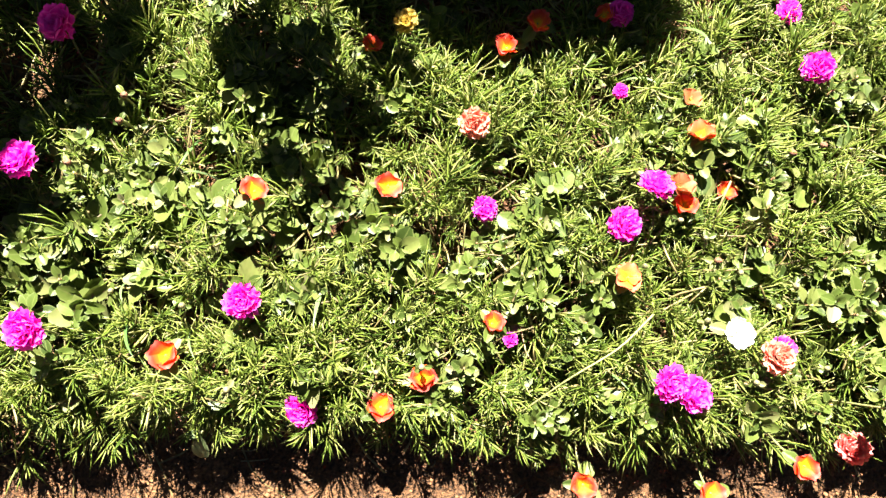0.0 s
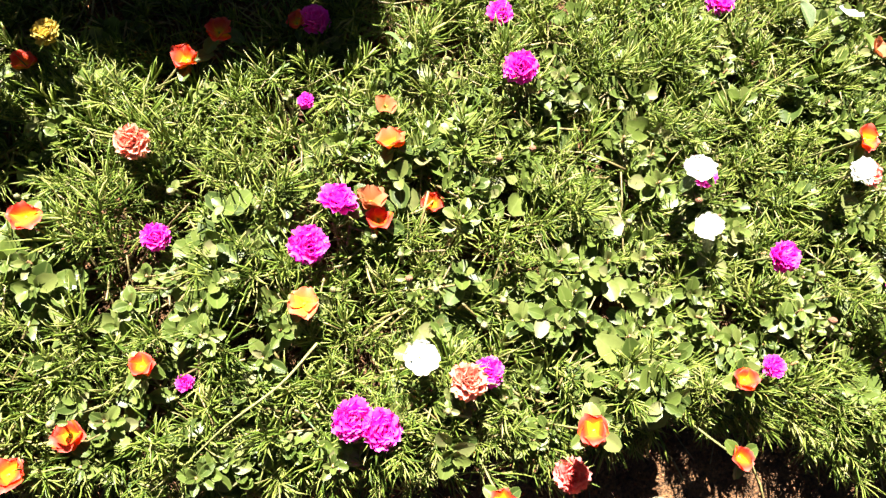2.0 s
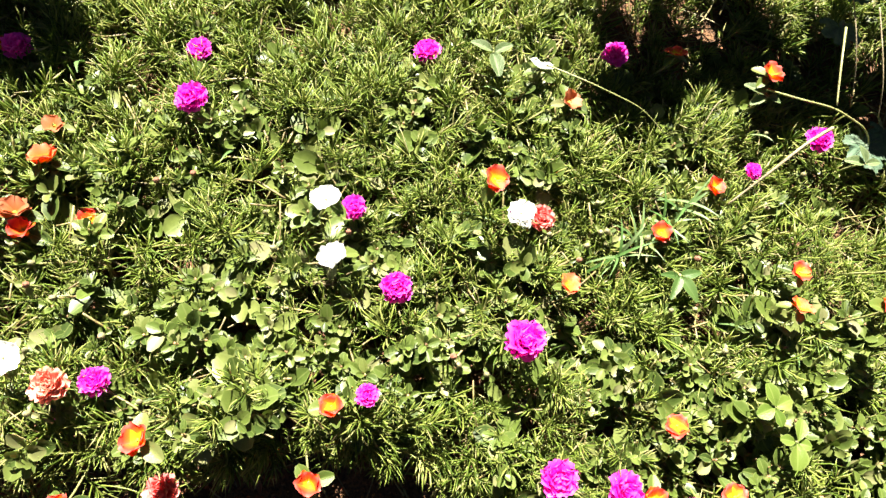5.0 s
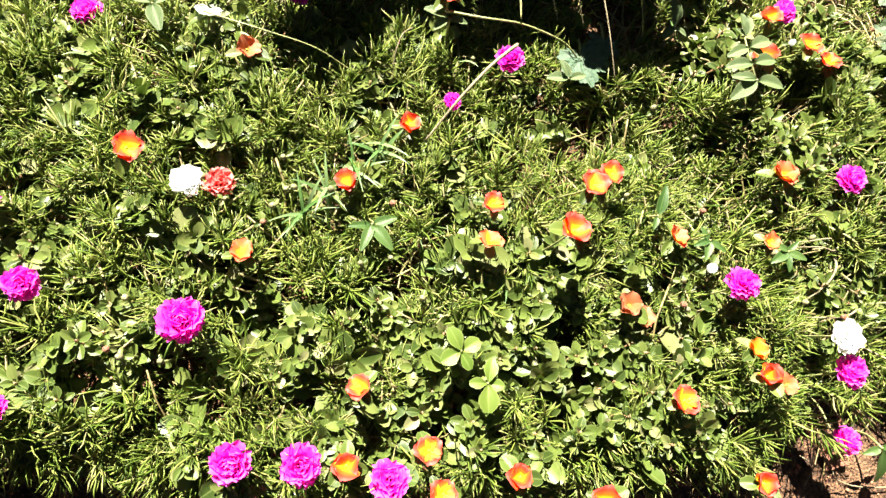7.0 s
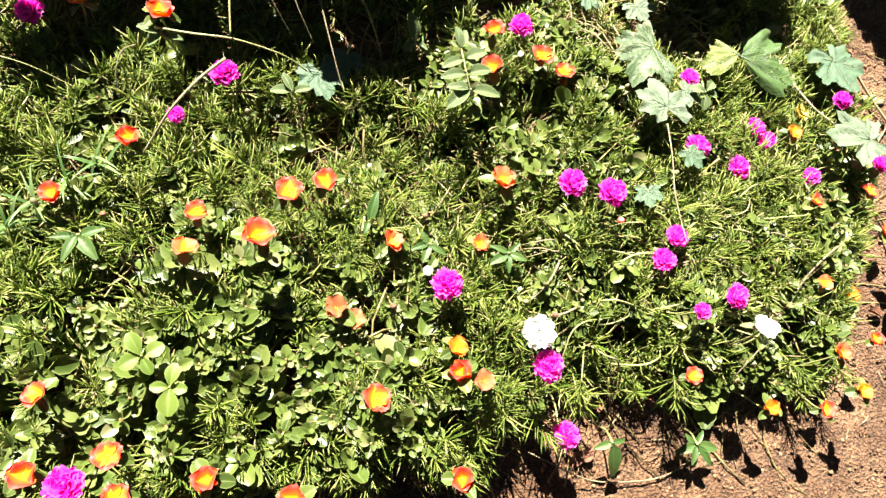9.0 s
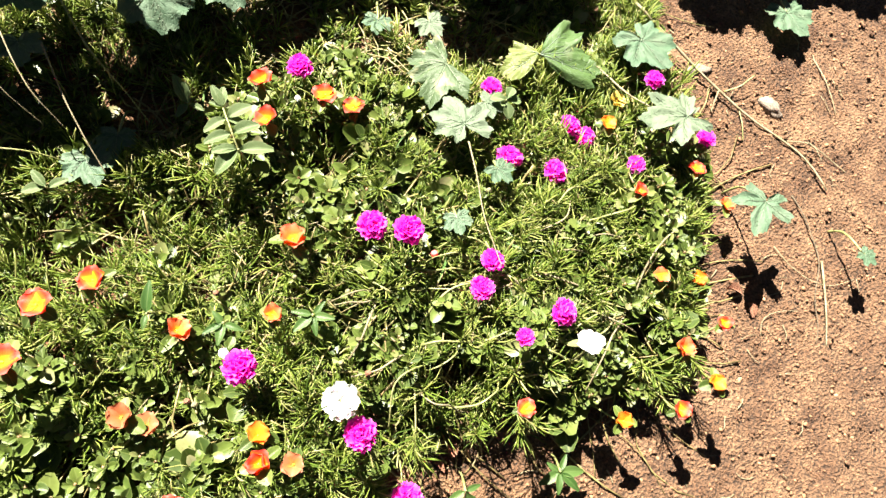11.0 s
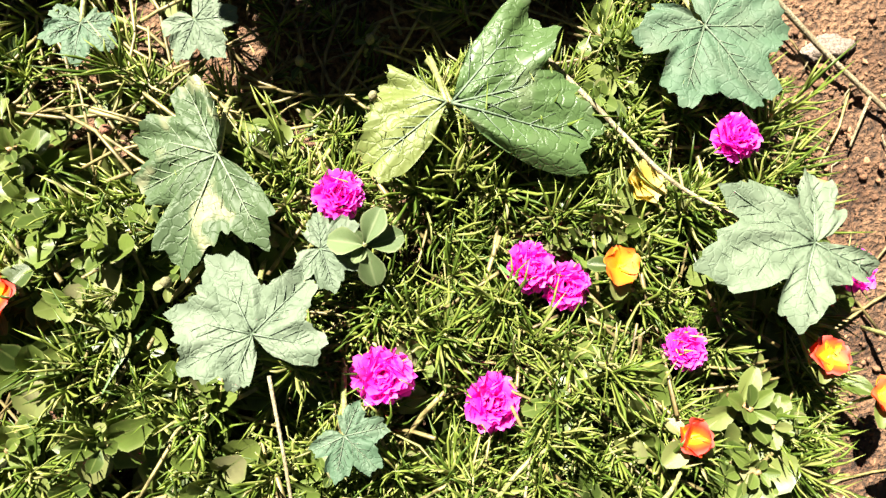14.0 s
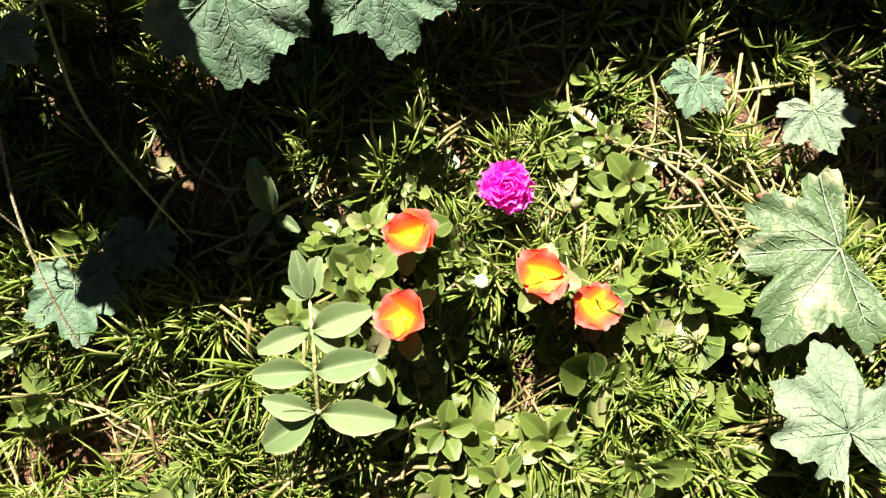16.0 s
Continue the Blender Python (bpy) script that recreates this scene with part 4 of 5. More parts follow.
PALE_LEAF = [leaf_mesh("leaf", 1.0, w, PALE, 0.22, 0.2, 1.0) for w in (0.44, 0.52)]
ROUND_LEAF = [leaf_mesh("leaf", 1.0, w, PALE, 0.2, 0.2) for w in (0.66, 0.74)]
POINTED = []
for w in (0.34, 0.42):
    v, f = blade(1.0, w, 0.15, 0.2, 7, 5, 0.75)
    POINTED.append(mesh_of("leaf", v, f, WEED, blade_uv(7, 5)))

leaf_cluster("broad_leaf_sprig", 1.682, 0.213, 0.151, [(-48, 12, 0.018), (55, 6, 0.017), (170, -12, 0.019), (262, 4, 0.018), (120, 40, 0.010), (10, 50, 0.009)], ROUND_LEAF, "four-leaved pale green sprig beside a magenta flower")
pale_shoot = leaf_cluster("pale_leaf_shoot", 1.377, 0.229, 0.184, [(73, 5, 0.025), (115, -6, 0.031), (258, 2, 0.033)], PALE_LEAF, "long pale green shoot of paired oval leaves")
for along, pairs in ((0.018, [(88, 4, 0.028), (276, 8, 0.027)]), (0.036, [(104, 6, 0.025), (284, 10, 0.027), (232, 4, 0.019)]), (0.050, [(8, 35, 0.022), (338, 30, 0.019), (60, 30, 0.012)])):
    for i, (az, rise, length) in enumerate(pairs):
        m = Matrix.Translation((-0.01, -0.02 + along, 0.184 - float(ground_z(1.387, 0.249)) + 0.1 * along)) @ pose(0, 0, 0, 0, 0, az) @ pose(0, 0.001, 0, rise)
        part("leaf", PALE_LEAF[i % 2], pale_shoot, m @ Matrix.Scale(length, 4))
v, f = tube([(-0.01, -0.02, 0.182 - float(ground_z(1.387, 0.249))), (-0.01, 0.012, 0.185 - float(ground_z(1.387, 0.249))), (-0.01, 0.031, 0.188 - float(ground_z(1.387, 0.249)))], [0.0013, 0.0012, 0.0008], 5)
part("stem_tip", mesh_of("stem_tip", v, f, STEM), pale_shoot)
CLEAR.append((1.377, 0.25, 0.168, 0.03))
leaf_cluster("upright_leaf", 1.345, 0.338, 0.128, [(10, 50, 0.032), (120, 0, 0.018), (230, 5, 0.016)], PALE_LEAF, "single upright oval pale leaf on a short shoot")
leaf_cluster("bright_weed", 1.020, 0.005, 0.160, [(20, 30, 0.022), (110, 15, 0.019), (200, 5, 0.017), (290, 15, 0.019), (65, 40, 0.012)], BRIGHT_LEAF, "bright yellow-green broad-leaved weed among purslane")
leaf_cluster("bright_weed", 1.040, -0.026, 0.152, [(340, 20, 0.020), (170, 10, 0.024), (80, 25, 0.016), (250, 25, 0.014)], BRIGHT_LEAF, "bright yellow-green broad-leaved weed among purslane")
leaf_cluster("pointed_weed", 1.246, 0.108, 0.148, [(-25, 28, 0.030), (150, 5, 0.014)], POINTED, "pointed bright green weed leaf standing up")
leaf_cluster("pointed_weed", 1.391, 0.056, 0.128, [(60, 15, 0.020), (110, 10, 0.024), (170, 5, 0.020), (240, 15, 0.021), (300, 25, 0.018)], POINTED, "spreading pointed green weed among the stems")
leaf_cluster("pointed_weed", 1.307, 0.080, 0.128, [(100, 15, 0.020), (150, 10, 0.021), (230, 5, 0.020), (20, 25, 0.016)], POINTED, "spreading pointed green weed among the stems")
leaf_cluster("broad_leaf_weed", 0.963, 0.143, 0.130, [(150, 10, 0.028), (210, 5, 0.030), (90, 25, 0.022), (280, 15, 0.024)], POINTED, "drooping green weed leaves beside grass")
leaf_cluster("pale_leaf_sprig", 0.778, 0.404, 0.138, [(70, 20, 0.026), (190, 10, 0.030), (300, 10, 0.026)], PALE_LEAF, "pale green oval leaves at the back of the bed")
leaf_cluster("pale_leaf_sprig", 1.068, 0.332, 0.180, [(60, 10, 0.026), (110, -10, 0.018), (260, 0, 0.018)], PALE_LEAF, "pale withered leaves below an orange flower")
leaf_cluster("pale_leaf_sprig", 1.190, 0.270, 0.150, [(20, 30, 0.020), (80, 10, 0.022), (280, 10, 0.020)], PALE_LEAF, "pale oval leaves on a thin shoot")
leaf_cluster("soil_weed", 0.179, -0.152, 0.022, [(0, 15, 0.020), (75, 5, 0.018), (140, 5, 0.018), (210, 5, 0.017), (290, 8, 0.018)], PALE_LEAF, "small grey-green weed growing in bare soil", foot=(0.0, 0.0))
leaf_cluster("drooping_weed", 1.477, -0.160, 0.058, [(182, -30, 0.046), (95, 0, 0.020), (268, -5, 0.018)], POINTED, "dark green weed with one long drooping leaf")
leaf_cluster("pointed_weed", 1.583, -0.184, 0.046, [(205, -4, 0.028), (250, 0, 0.027), (150, 4, 0.022), (95, 6, 0.025), (310, 10, 0.020), (30, 20, 0.016)], POINTED, "small dark green pointed weed over bare soil")
leaf_cluster("hanging_leaf", -0.172, -0.022, 0.070, [(175, -35, 0.034), (100, 0, 0.016)], PALE_LEAF, "pale oval leaf hanging over the bed edge")


def grass(x, y, z, heading, length, width, arch=0.5, label="long narrow grass blade"):
    """A blade that rises from the soil behind its tip and arches over."""
    n = 12
    t = np.linspace(0, 1, n)
    d = np.array((math.cos(radians(heading)), math.sin(radians(heading))))
    root = np.array((x, y)) - d * length
    gz = float(ground_z(root[0], root[1]))
    px, py = root[0] + d[0] * length * t, root[1] + d[1] * length * t
    pz = gz + (z - gz) * (1 - (1 - t) ** (1 + 2 * arch))
    half = width * 0.5 * np.clip(np.minimum(0.5 + t * 2, (1.02 - t) * 3), 0.02, 1)
    side = np.array((-d[1], d[0]))
    v = []
    for k in (-1, 0, 1):
        v.append(np.stack([px + side[0] * half * k, py + side[1] * half * k, pz + (0.25 * half if k else 0)], 1))
    base = new("grass_blade", mesh_of("grass_blade", np.stack(v, 1).reshape(-1, 3), grid_tris(n, 3), GRASS))
    return tagged(base, label, "grass", group="grass blades")


grass(-0.062, 0.070, 0.130, 265, 0.07, 0.004)
grass(0.075, -0.040, 0.060, 266, 0.10, 0.005)
grass(0.340, 0.355, 0.135, 290, 0.06, 0.005)
for i in range(26):
    q = turns.uniform(0, 360)
    gx0, gy0 = turns.choice([(0.955, 0.205), (0.985, 0.225), (0.925, 0.185), (0.90, 0.165)])
    grass(gx0 + 0.035 * math.cos(radians(q)), gy0 + 0.035 * math.sin(radians(q)), turns.uniform(0.125, 0.15), q, turns.uniform(0.05, 0.09), turns.uniform(0.0025, 0.004), 0.6, "arching grass blade in a green tuft")
for i in range(40):
    gx0, gy0 = turns.uniform(-0.3, 1.8), turns.uniform(0.0, 0.4)
    q = turns.uniform(200, 340)
    grass(gx0, gy0, float(ground_z(gx0, gy0) + canopy(np.array([gx0]), np.array([gy0]))[0]) + turns.uniform(0.0, 0.012), q, turns.uniform(0.03, 0.08), turns.uniform(0.002, 0.0032), 0.6, "thin grass blade among the moss roses")


def lying(points):
    return [(px, py, float(soil_at(px, py)) + h) for px, py, h in points]


vine(lying([(1.93, 0.31, 0.05), (1.979, 0.243, 0.018), (1.997, 0.203, 0.010), (2.019, 0.174, 0.006), (2.034, 0.141, 0.005), (2.053, 0.107, 0.004), (2.078, 0.077, 0.004), (2.094, 0.045, 0.004), (2.100, 0.019, 0.004), (2.095, -0.006, 0.003)]), 0.0022, DRY, "pale gourd vine runner trailing over the soil")
vine(lying([(2.078, 0.077, 0.005), (2.102, 0.063, 0.006), (2.124, 0.038, 0.005), (2.142, 0.008, 0.003)]), 0.0011, DRY, "thin pale tendril of the gourd vine", "tendril")
vine(lying([(2.102, 0.063, 0.006), (2.110, 0.050, 0.006), (2.113, 0.034, 0.004)]), 0.0009, DRY, "thin pale tendril of the gourd vine", "tendril")
vine(lying([(2.034, 0.141, 0.005), (2.025, 0.121, 0.008), (2.017, 0.100, 0.004)]), 0.0009, STEM, "thin green side shoot of the gourd vine", "tendril")
vine(lying([(2.015, 0.175, 0.006), (2.002, 0.164, 0.010), (1.991, 0.152, 0.008)]), 0.0012, DRY, "short pale side stalk of the gourd vine", "tendril")
vine(lying([(2.023, 0.172, 0.006), (2.043, 0.168, 0.014), (2.065, 0.173, 0.022)]), 0.0013, STEM, "short green shoot rising from the gourd vine", "tendril")
vine(lying([(2.191, 0.178, 0.003), (2.189, 0.144, 0.005), (2.181, 0.106, 0.004), (2.177, 0.089, 0.002)]), 0.0010, DRY, "straight dry straw lying on the soil", "dry_stalk")
vine(lying([(2.036, -0.088, 0.003), (2.017, -0.126, 0.005), (2.001, -0.159, 0.004), (1.985, -0.187, 0.002)]), 0.0016, DRY, "pale dry stick lying on the soil", "dry_stalk")
vine(lying([(1.908, -0.142, 0.002), (1.915, -0.126, 0.003), (1.932, -0.122, 0.003), (1.952, -0.126, 0.003), (1.971, -0.134, 0.002)]), 0.0006, DRY, "curled thin straw on the soil", "dry_stalk")
vine(lying([(1.982, -0.047, 0.004), (1.986, -0.076, 0.006), (2.006, -0.107, 0.006), (2.032, -0.124, 0.006), (2.068, -0.126, 0.004)]), 0.0008, DRY, "thin dry twig bent over the soil", "dry_stalk")
leaf_cluster("withered_shoot_tip", 2.095, -0.008, 0.034, [(150, 5, 0.020), (185, 15, 0.024), (215, 0, 0.018), (120, 25, 0.014)], PALE_LEAF, "shrivelled grey leaf at the tip of the gourd vine", foot=(0.002, 0.004))
leaf_cluster("young_shoot", 2.030, 0.160, 0.052, [(330, 20, 0.016), (60, 10, 0.014), (200, 5, 0.015)], PALE_LEAF, "small pale young leaves on the gourd vine", foot=(0.002, 0.002))
leaf_cluster("young_shoot", 2.017, 0.100, 0.045, [(170, 10, 0.016), (250, 5, 0.014), (90, 15, 0.012)], PALE_LEAF, "small pale young leaves on the gourd vine", foot=(0.002, 0.002))
vine([(1.617, 0.177, 0.150), (1.607, 0.132, 0.152), (1.594, 0.088, 0.150), (1.588, 0.028, 0.150)], 0.0010, DRY, "long dry grass stalk lying over the flowers", "dry_stalk")
vine([(1.128, 0.290, 0.189), (1.10, 0.275, 0.182), (1.066, 0.250, 0.168), (1.03, 0.225, 0.13)], 0.0020, DRY, "dry pale stalk leaning over the bed", "dry_stalk")

vine([(1.063, 0.335, 0.188), (1.10, 0.320, 0.192), (1.136, 0.316, 0.188), (1.190, 0.305, 0.165), (1.21, 0.30, 0.14)], 0.0014, STEM, "long pale green stem lying across the bed", "long_stem")
vine([(1.152, 0.400, 0.215), (1.140, 0.35, 0.205), (1.136, 0.316, 0.193)], 0.0015, STEM, "upright pale side stem", "long_stem")
vine([(1.232, 0.40, 0.20), (1.235, 0.341, 0.185), (1.240, 0.30, 0.165), (1.246, 0.268, 0.140)], 0.0010, DRY, "thin dry stalk hanging over the back", "dry_stalk")
vine([(1.20, 0.43, 0.215), (1.203, 0.385, 0.20), (1.208, 0.355, 0.185), (1.222, 0.33, 0.15)], 0.0009, DRY, "thin pale strand hanging over the back", "dry_stalk")
vine([(1.165, 0.45, 0.225), (1.172, 0.40, 0.205), (1.182, 0.37, 0.18), (1.20, 0.35, 0.14)], 0.0008, DRY, "thin pale strand hanging over the back", "dry_stalk")
vine([(1.262, 0.44, 0.215), (1.272, 0.38, 0.195), (1.288, 0.35, 0.17), (1.30, 0.325, 0.13)], 0.0010, STEM, "thin green strand hanging over the back", "long_stem")
vine([(1.035, 0.345, 0.150), (1.022, 0.335, 0.158), (1.012, 0.318, 0.145), (1.008, 0.30, 0.12)], 0.0007, DRY, "curled dry thread beside an orange flower", "dry_stalk")
vine([(0.83, 0.37, 0.165), (0.868, 0.345, 0.175), (0.934, 0.324, 0.160), (0.97, 0.31, 0.13)], 0.0010, STEM, "thin pale stem at the back of the bed", "long_stem")
vine([(1.812, 0.275, 0.125), (1.822, 0.235, 0.132), (1.837, 0.176, 0.138), (1.862, 0.140, 0.142)], 0.0017, DRY, "pale gourd stalk under the large leaf", "vine")
vine([(0.245, 0.075, 0.155), (0.215, 0.045, 0.145), (0.17, 0.02, 0.13), (0.13, -0.01, 0.10)], 0.0012, STEM, "thin green stem over the leaves", "long_stem")
vine(lying([(1.62, -0.19, 0.004), (1.55, -0.215, 0.006), (1.46, -0.20, 0.010), (1.38, -0.15, 0.05)]), 0.0011, DRY, "thin dry stalk on the soil", "dry_stalk")
vine(lying([(2.043, 0.006, 0.003), (2.047, -0.024, 0.004), (2.040, -0.059, 0.004), (2.035, -0.087, 0.005), (2.012, -0.110, 0.004), (1.993, -0.134, 0.004), (1.993, -0.161, 0.004), (1.974, -0.178, 0.002)]), 0.0011, BARK, "dark crooked dry root on the soil", "dry_root")
# bare trailing stems that cross at the east end
for i in range(40):
    sx, sy = turns.uniform(1.46, 1.74), turns.uniform(-0.09, 0.07)
    q, ln = radians(turns.choice([-25, -10, 10, 170, 200, 150]) + turns.uniform(-25, 25)), turns.uniform(0.04, 0.11)
    bow, pts = turns.uniform(-0.25, 0.25), []
    for u in (0, 0.2, 0.4, 0.6, 0.8, 1.0):
        side = bow * ln * math.sin(3.14 * u) + turns.uniform(-0.003, 0.003)
        qx, qy = sx + math.cos(q) * ln * u - math.sin(q) * side, sy + math.sin(q) * ln * u + math.cos(q) * side
        pts.append((qx, qy, float(ground_z(qx, qy)) + 0.066 + 0.030 * math.sin(3.0 * u) + turns.uniform(-0.005, 0.005)))
    vine(pts, turns.uniform(0.0010, 0.0016), turns.choice([STEM, STEM, DRY]), "pale bare trailing moss rose stem", "trailing_stem")

# ---- purslane shoots that stand clear ----
def purslane_sprig(x, y, z, size, count, spin):
    base = new("purslane_sprig")
    fx, fy = x + turns.uniform(-0.015, 0.015), y + turns.uniform(-0.015, 0.015)
    gz = float(ground_z(fx, fy))
    base.matrix_world = pose(fx, fy, gz)
    tagged(base, "fleshy purslane shoot with rounded olive-green leaves", "plant", group="purslane shoots")
    top = (x - fx, y - fy, z - gz)
    v, f = tube(smooth_line([(0, 0, -0.003), (top[0] * 0.4, top[1] * 0.4, top[2] * 0.6), top], 7), 0.0014, 5)
    part("stem", mesh_of("stem", v, f, RED_STEM), base)
    for i in range(count):
        u = i / count
        m = Matrix.Translation(top) @ Matrix.Translation((0, 0, -0.018 * u)) @ pose(0, 0, 0, 0, 0, spin + 137.5 * i + turns.uniform(-15, 15)) @ pose(0, 0.001, 0, 60 - 52 * u + turns.uniform(-18, 18), turns.uniform(-16, 16))
        part("leaf", COLLAR[i % 3], base, m @ Matrix.Scale(size * (0.55 + 0.5 * min(1, 1.5 * u)) * turns.uniform(0.85, 1.15), 4))


for cx, cy, r in PURSLANE:
    for i in range(max(3, round(4.2 * (r / 0.05) ** 2))):
        q, d = turns.uniform(0, 6.283), r * 0.9 * math.sqrt(turns.random())
        sx, sy = cx + d * math.cos(q), cy + d * math.sin(q)
        if inside(np.array([sx]), np.array([sy]))[0] < 0.004:
            continue
        top = float(ground_z(sx, sy) + canopy(np.array([sx]), np.array([sy]))[0]) + turns.uniform(0.0, 0.012)
        top = float(capped(np.array([sx]), np.array([sy]), np.array([top]))[0])
        purslane_sprig(sx, sy, top, turns.uniform(0.012, 0.020), 9, turns.uniform(0, 360))
        CLEAR.append((sx, sy, top - 0.010, 0.014))

# ---- the bed's foliage ----
def purslane_share(x, y):
    """Where broad leaves take the place of needle leaves: 0 to 1."""
    out = np.zeros_like(x)
    for cx, cy, r in PURSLANE:
        out = np.maximum(out, np.exp(-(((x - cx) ** 2 + (y - cy) ** 2) / r ** 2) ** 1.5))
    return out



needles = [needle_sprig(rng, (0.75, 0.9, 1.0, 1.15, 1.3)[k % 5]) for k in range(10)]
broads = [broad_sprig(rng) for _ in range(10)]


def sprinkle(n, seed):
    a = np.random.default_rng(seed)
    x, y = a.uniform(-0.52, 2.0, n), a.uniform(-0.2, 0.60, n)
    d = inside(x, y)
    clump = np.clip(0.78 + 0.55 * waves(x, y, 8, 42) + 0.5 * waves(x, y, 9, 95), 0.2, 1)
    keep = (d > 0.002) & (a.random(n) > 0.6 * hollow(x, y)) & (a.random(n) < clump)
    return x[keep], y[keep], a


x, y, a = sprinkle(12600, 21)
share = purslane_share(x, y)
bare = np.maximum(np.exp(-((x - 1.58) / 0.14) ** 2 - ((y + 0.03) / 0.08) ** 2), 1.3 * np.exp(-((x - 1.50) / 0.05) ** 2 - ((y - 0.235) / 0.05) ** 2))
keep = (a.random(len(x)) > share * 0.62) & (a.random(len(x)) > 0.5 * bare) & (a.random(len(x)) > 0.16 * (x > 1.38))
x, y = x[keep], y[keep]
m = len(x)
h = canopy(x, y) * a.choice([1.0, 0.85, 0.62, 0.4], m, p=[0.47, 0.23, 0.16, 0.14]) * a.uniform(0.82, 1.14, m)
lean = np.column_stack([a.normal(0, 0.42, m), a.normal(-0.05, 0.42, m), np.ones(m)])
edge = np.clip(1 - inside(x, y) / 0.05, 0, 1)
lean[:, 1] -= 0.5 * edge * (y < 0.0 + 0.1)
lean[:, 0] += 0.9 * edge * (x > 1.72)
v, f = scatter(needles, a.integers(0, 10, m), frames_of(lean, a.uniform(0, 6.28, m)), a.uniform(0.65, 1.4, m), np.column_stack([x, y, capped(x, y, ground_z(x, y) + h)]))
n = 520
ex = a.uniform(-0.7, 1.95, n)
ey = np.interp(ex, FRONT_X, FRONT_Y) - a.uniform(-0.02, 0.045, n) * a.uniform(0.3, 1.0, n)
keep = (ex < np.interp(ey, SIDE_Y, SIDE_X)) & ((ex < 1.33) | (ex > 1.72) | (a.random(n) < 0.15))
ex, ey = ex[keep], ey[keep]
n = len(ex)
lean = np.column_stack([a.normal(0, 0.6, n), a.normal(-1.0, 0.4, n), a.uniform(0.1, 0.9, n)])
v2, f2 = scatter(needles, a.integers(0, 10, n), frames_of(lean, a.uniform(0, 6.28, n)), a.uniform(0.7, 1.2, n), np.column_stack([ex, ey, ground_z(ex, ey) + a.uniform(0.03, 0.085, n)]))
f = np.vstack([f, f2 + len(v)])
v = np.vstack([v, v2])
tagged(new("moss_rose_foliage", mesh_of("moss_rose_foliage", v, f, NEEDLE)), "dense bright green needle-leaved moss rose shoots", "foliage", kind="stuff")

x, y, a = sprinkle(9000, 22)
share = purslane_share(x, y)
keep = a.random(len(x)) < share * 0.55 + 0.15 + 0.14 * (x > 1.38)
x, y = x[keep], y[keep]
m = len(x)
h = canopy(x, y) * a.choice([1.05, 0.9, 0.7], m, p=[0.5, 0.3, 0.2]) * a.uniform(0.85, 1.1, m)
lean = np.column_stack([a.normal(0, 0.35, m), a.normal(-0.05, 0.35, m), np.ones(m)])
kind_of = a.integers(0, 10, m)
uv = np.concatenate([np.tile(broads[k][2], (int((kind_of == k).sum()), 1)) for k in range(10)])
v, f = scatter(broads, kind_of, frames_of(lean, a.uniform(0, 6.28, m)), a.uniform(0.65, 1.6, m), np.column_stack([x, y, capped(x, y, ground_z(x, y) + h)]))
tagged(new("purslane_foliage", mesh_of("purslane_foliage", v, f, BROAD, uv)), "fleshy spoon-shaped purslane leaves among the needles", "foliage", kind="stuff")

# moss rose shoots that stand clear where the bed is seen closest
SHOOTS = []
for tv, tf in needles:
    SHOOTS.append((mesh_of("stem", tv[:20], tf[:36], STEM), mesh_of("needle_leaves", tv[20:], tf[36:] - 20, NEEDLE)))
done = 0
while done < 300:
    sx, sy = turns.uniform(1.2, 1.9), turns.uniform(-0.1, 0.40)
    p, q = np.array([sx]), np.array([sy])
    if inside(p, q)[0] < 0.01 or purslane_share(p, q)[0] > 0.5 or hollow(p, q)[0] > 0.5:
        continue
    top = float(capped(p, q, ground_z(p, q) + canopy(p, q) * turns.uniform(0.95, 1.12))[0])
    shoot = new("moss_rose_shoot")
    gz = float(ground_z(sx, sy))
    shoot.matrix_world = pose(sx, sy, gz)
    tagged(shoot, "upright moss rose shoot with pointed fleshy needle leaves", "plant", group="moss rose shoots")
    m = Matrix.Translation((0, 0, top - gz)) @ pose(0, 0, 0, turns.gauss(0, 18), turns.gauss(0, 18), turns.uniform(0, 360)) @ Matrix.Scale(turns.uniform(0.8, 1.3), 4)
    stem_me, leaf_me = SHOOTS[done % 10]
    part("stem", stem_me, shoot, m)
    tagged(part("needle_leaves", leaf_me, shoot, m), kind="stuff")
    done += 1

# stems that creep under the leaves
vs, fs, base = [], [], 0
a = np.random.default_rng(31)
for i in range(2300):
    sx, sy = a.uniform(-0.5, 2.0) if i < 1700 else a.uniform(1.25, 1.9), a.uniform(-0.15, 0.6)
    if inside(sx, sy) < -0.005:
        continue
    az, length, bend = a.uniform(0, 6.283), a.uniform(0.05, 0.14), a.uniform(-1.3, 1.3)
    pts = []
    for k in range(6):
        u = k / 5
        qx, qy = sx + math.cos(az + bend * u) * length * u, sy + math.sin(az + bend * u) * length * u
        top = float(canopy(np.array(qx), np.array(qy))) * (0.15 + (0.80 if i < 1700 else 0.88) * u) if inside(qx, qy) > 0 else 0.004
        pts.append((qx, qy, float(ground_z(qx, qy)) + top))
    v, f = tube(pts, a.uniform(0.0006, 0.0013), 4)
    vs.append(v), fs.append(f + base)
    base += len(v)
tagged(new("creeping_stems", mesh_of("creeping_stems", np.concatenate(vs), np.concatenate(fs), TAN_STEM)), "thin reddish moss rose stems creeping over soil", "stems", kind="stuff")

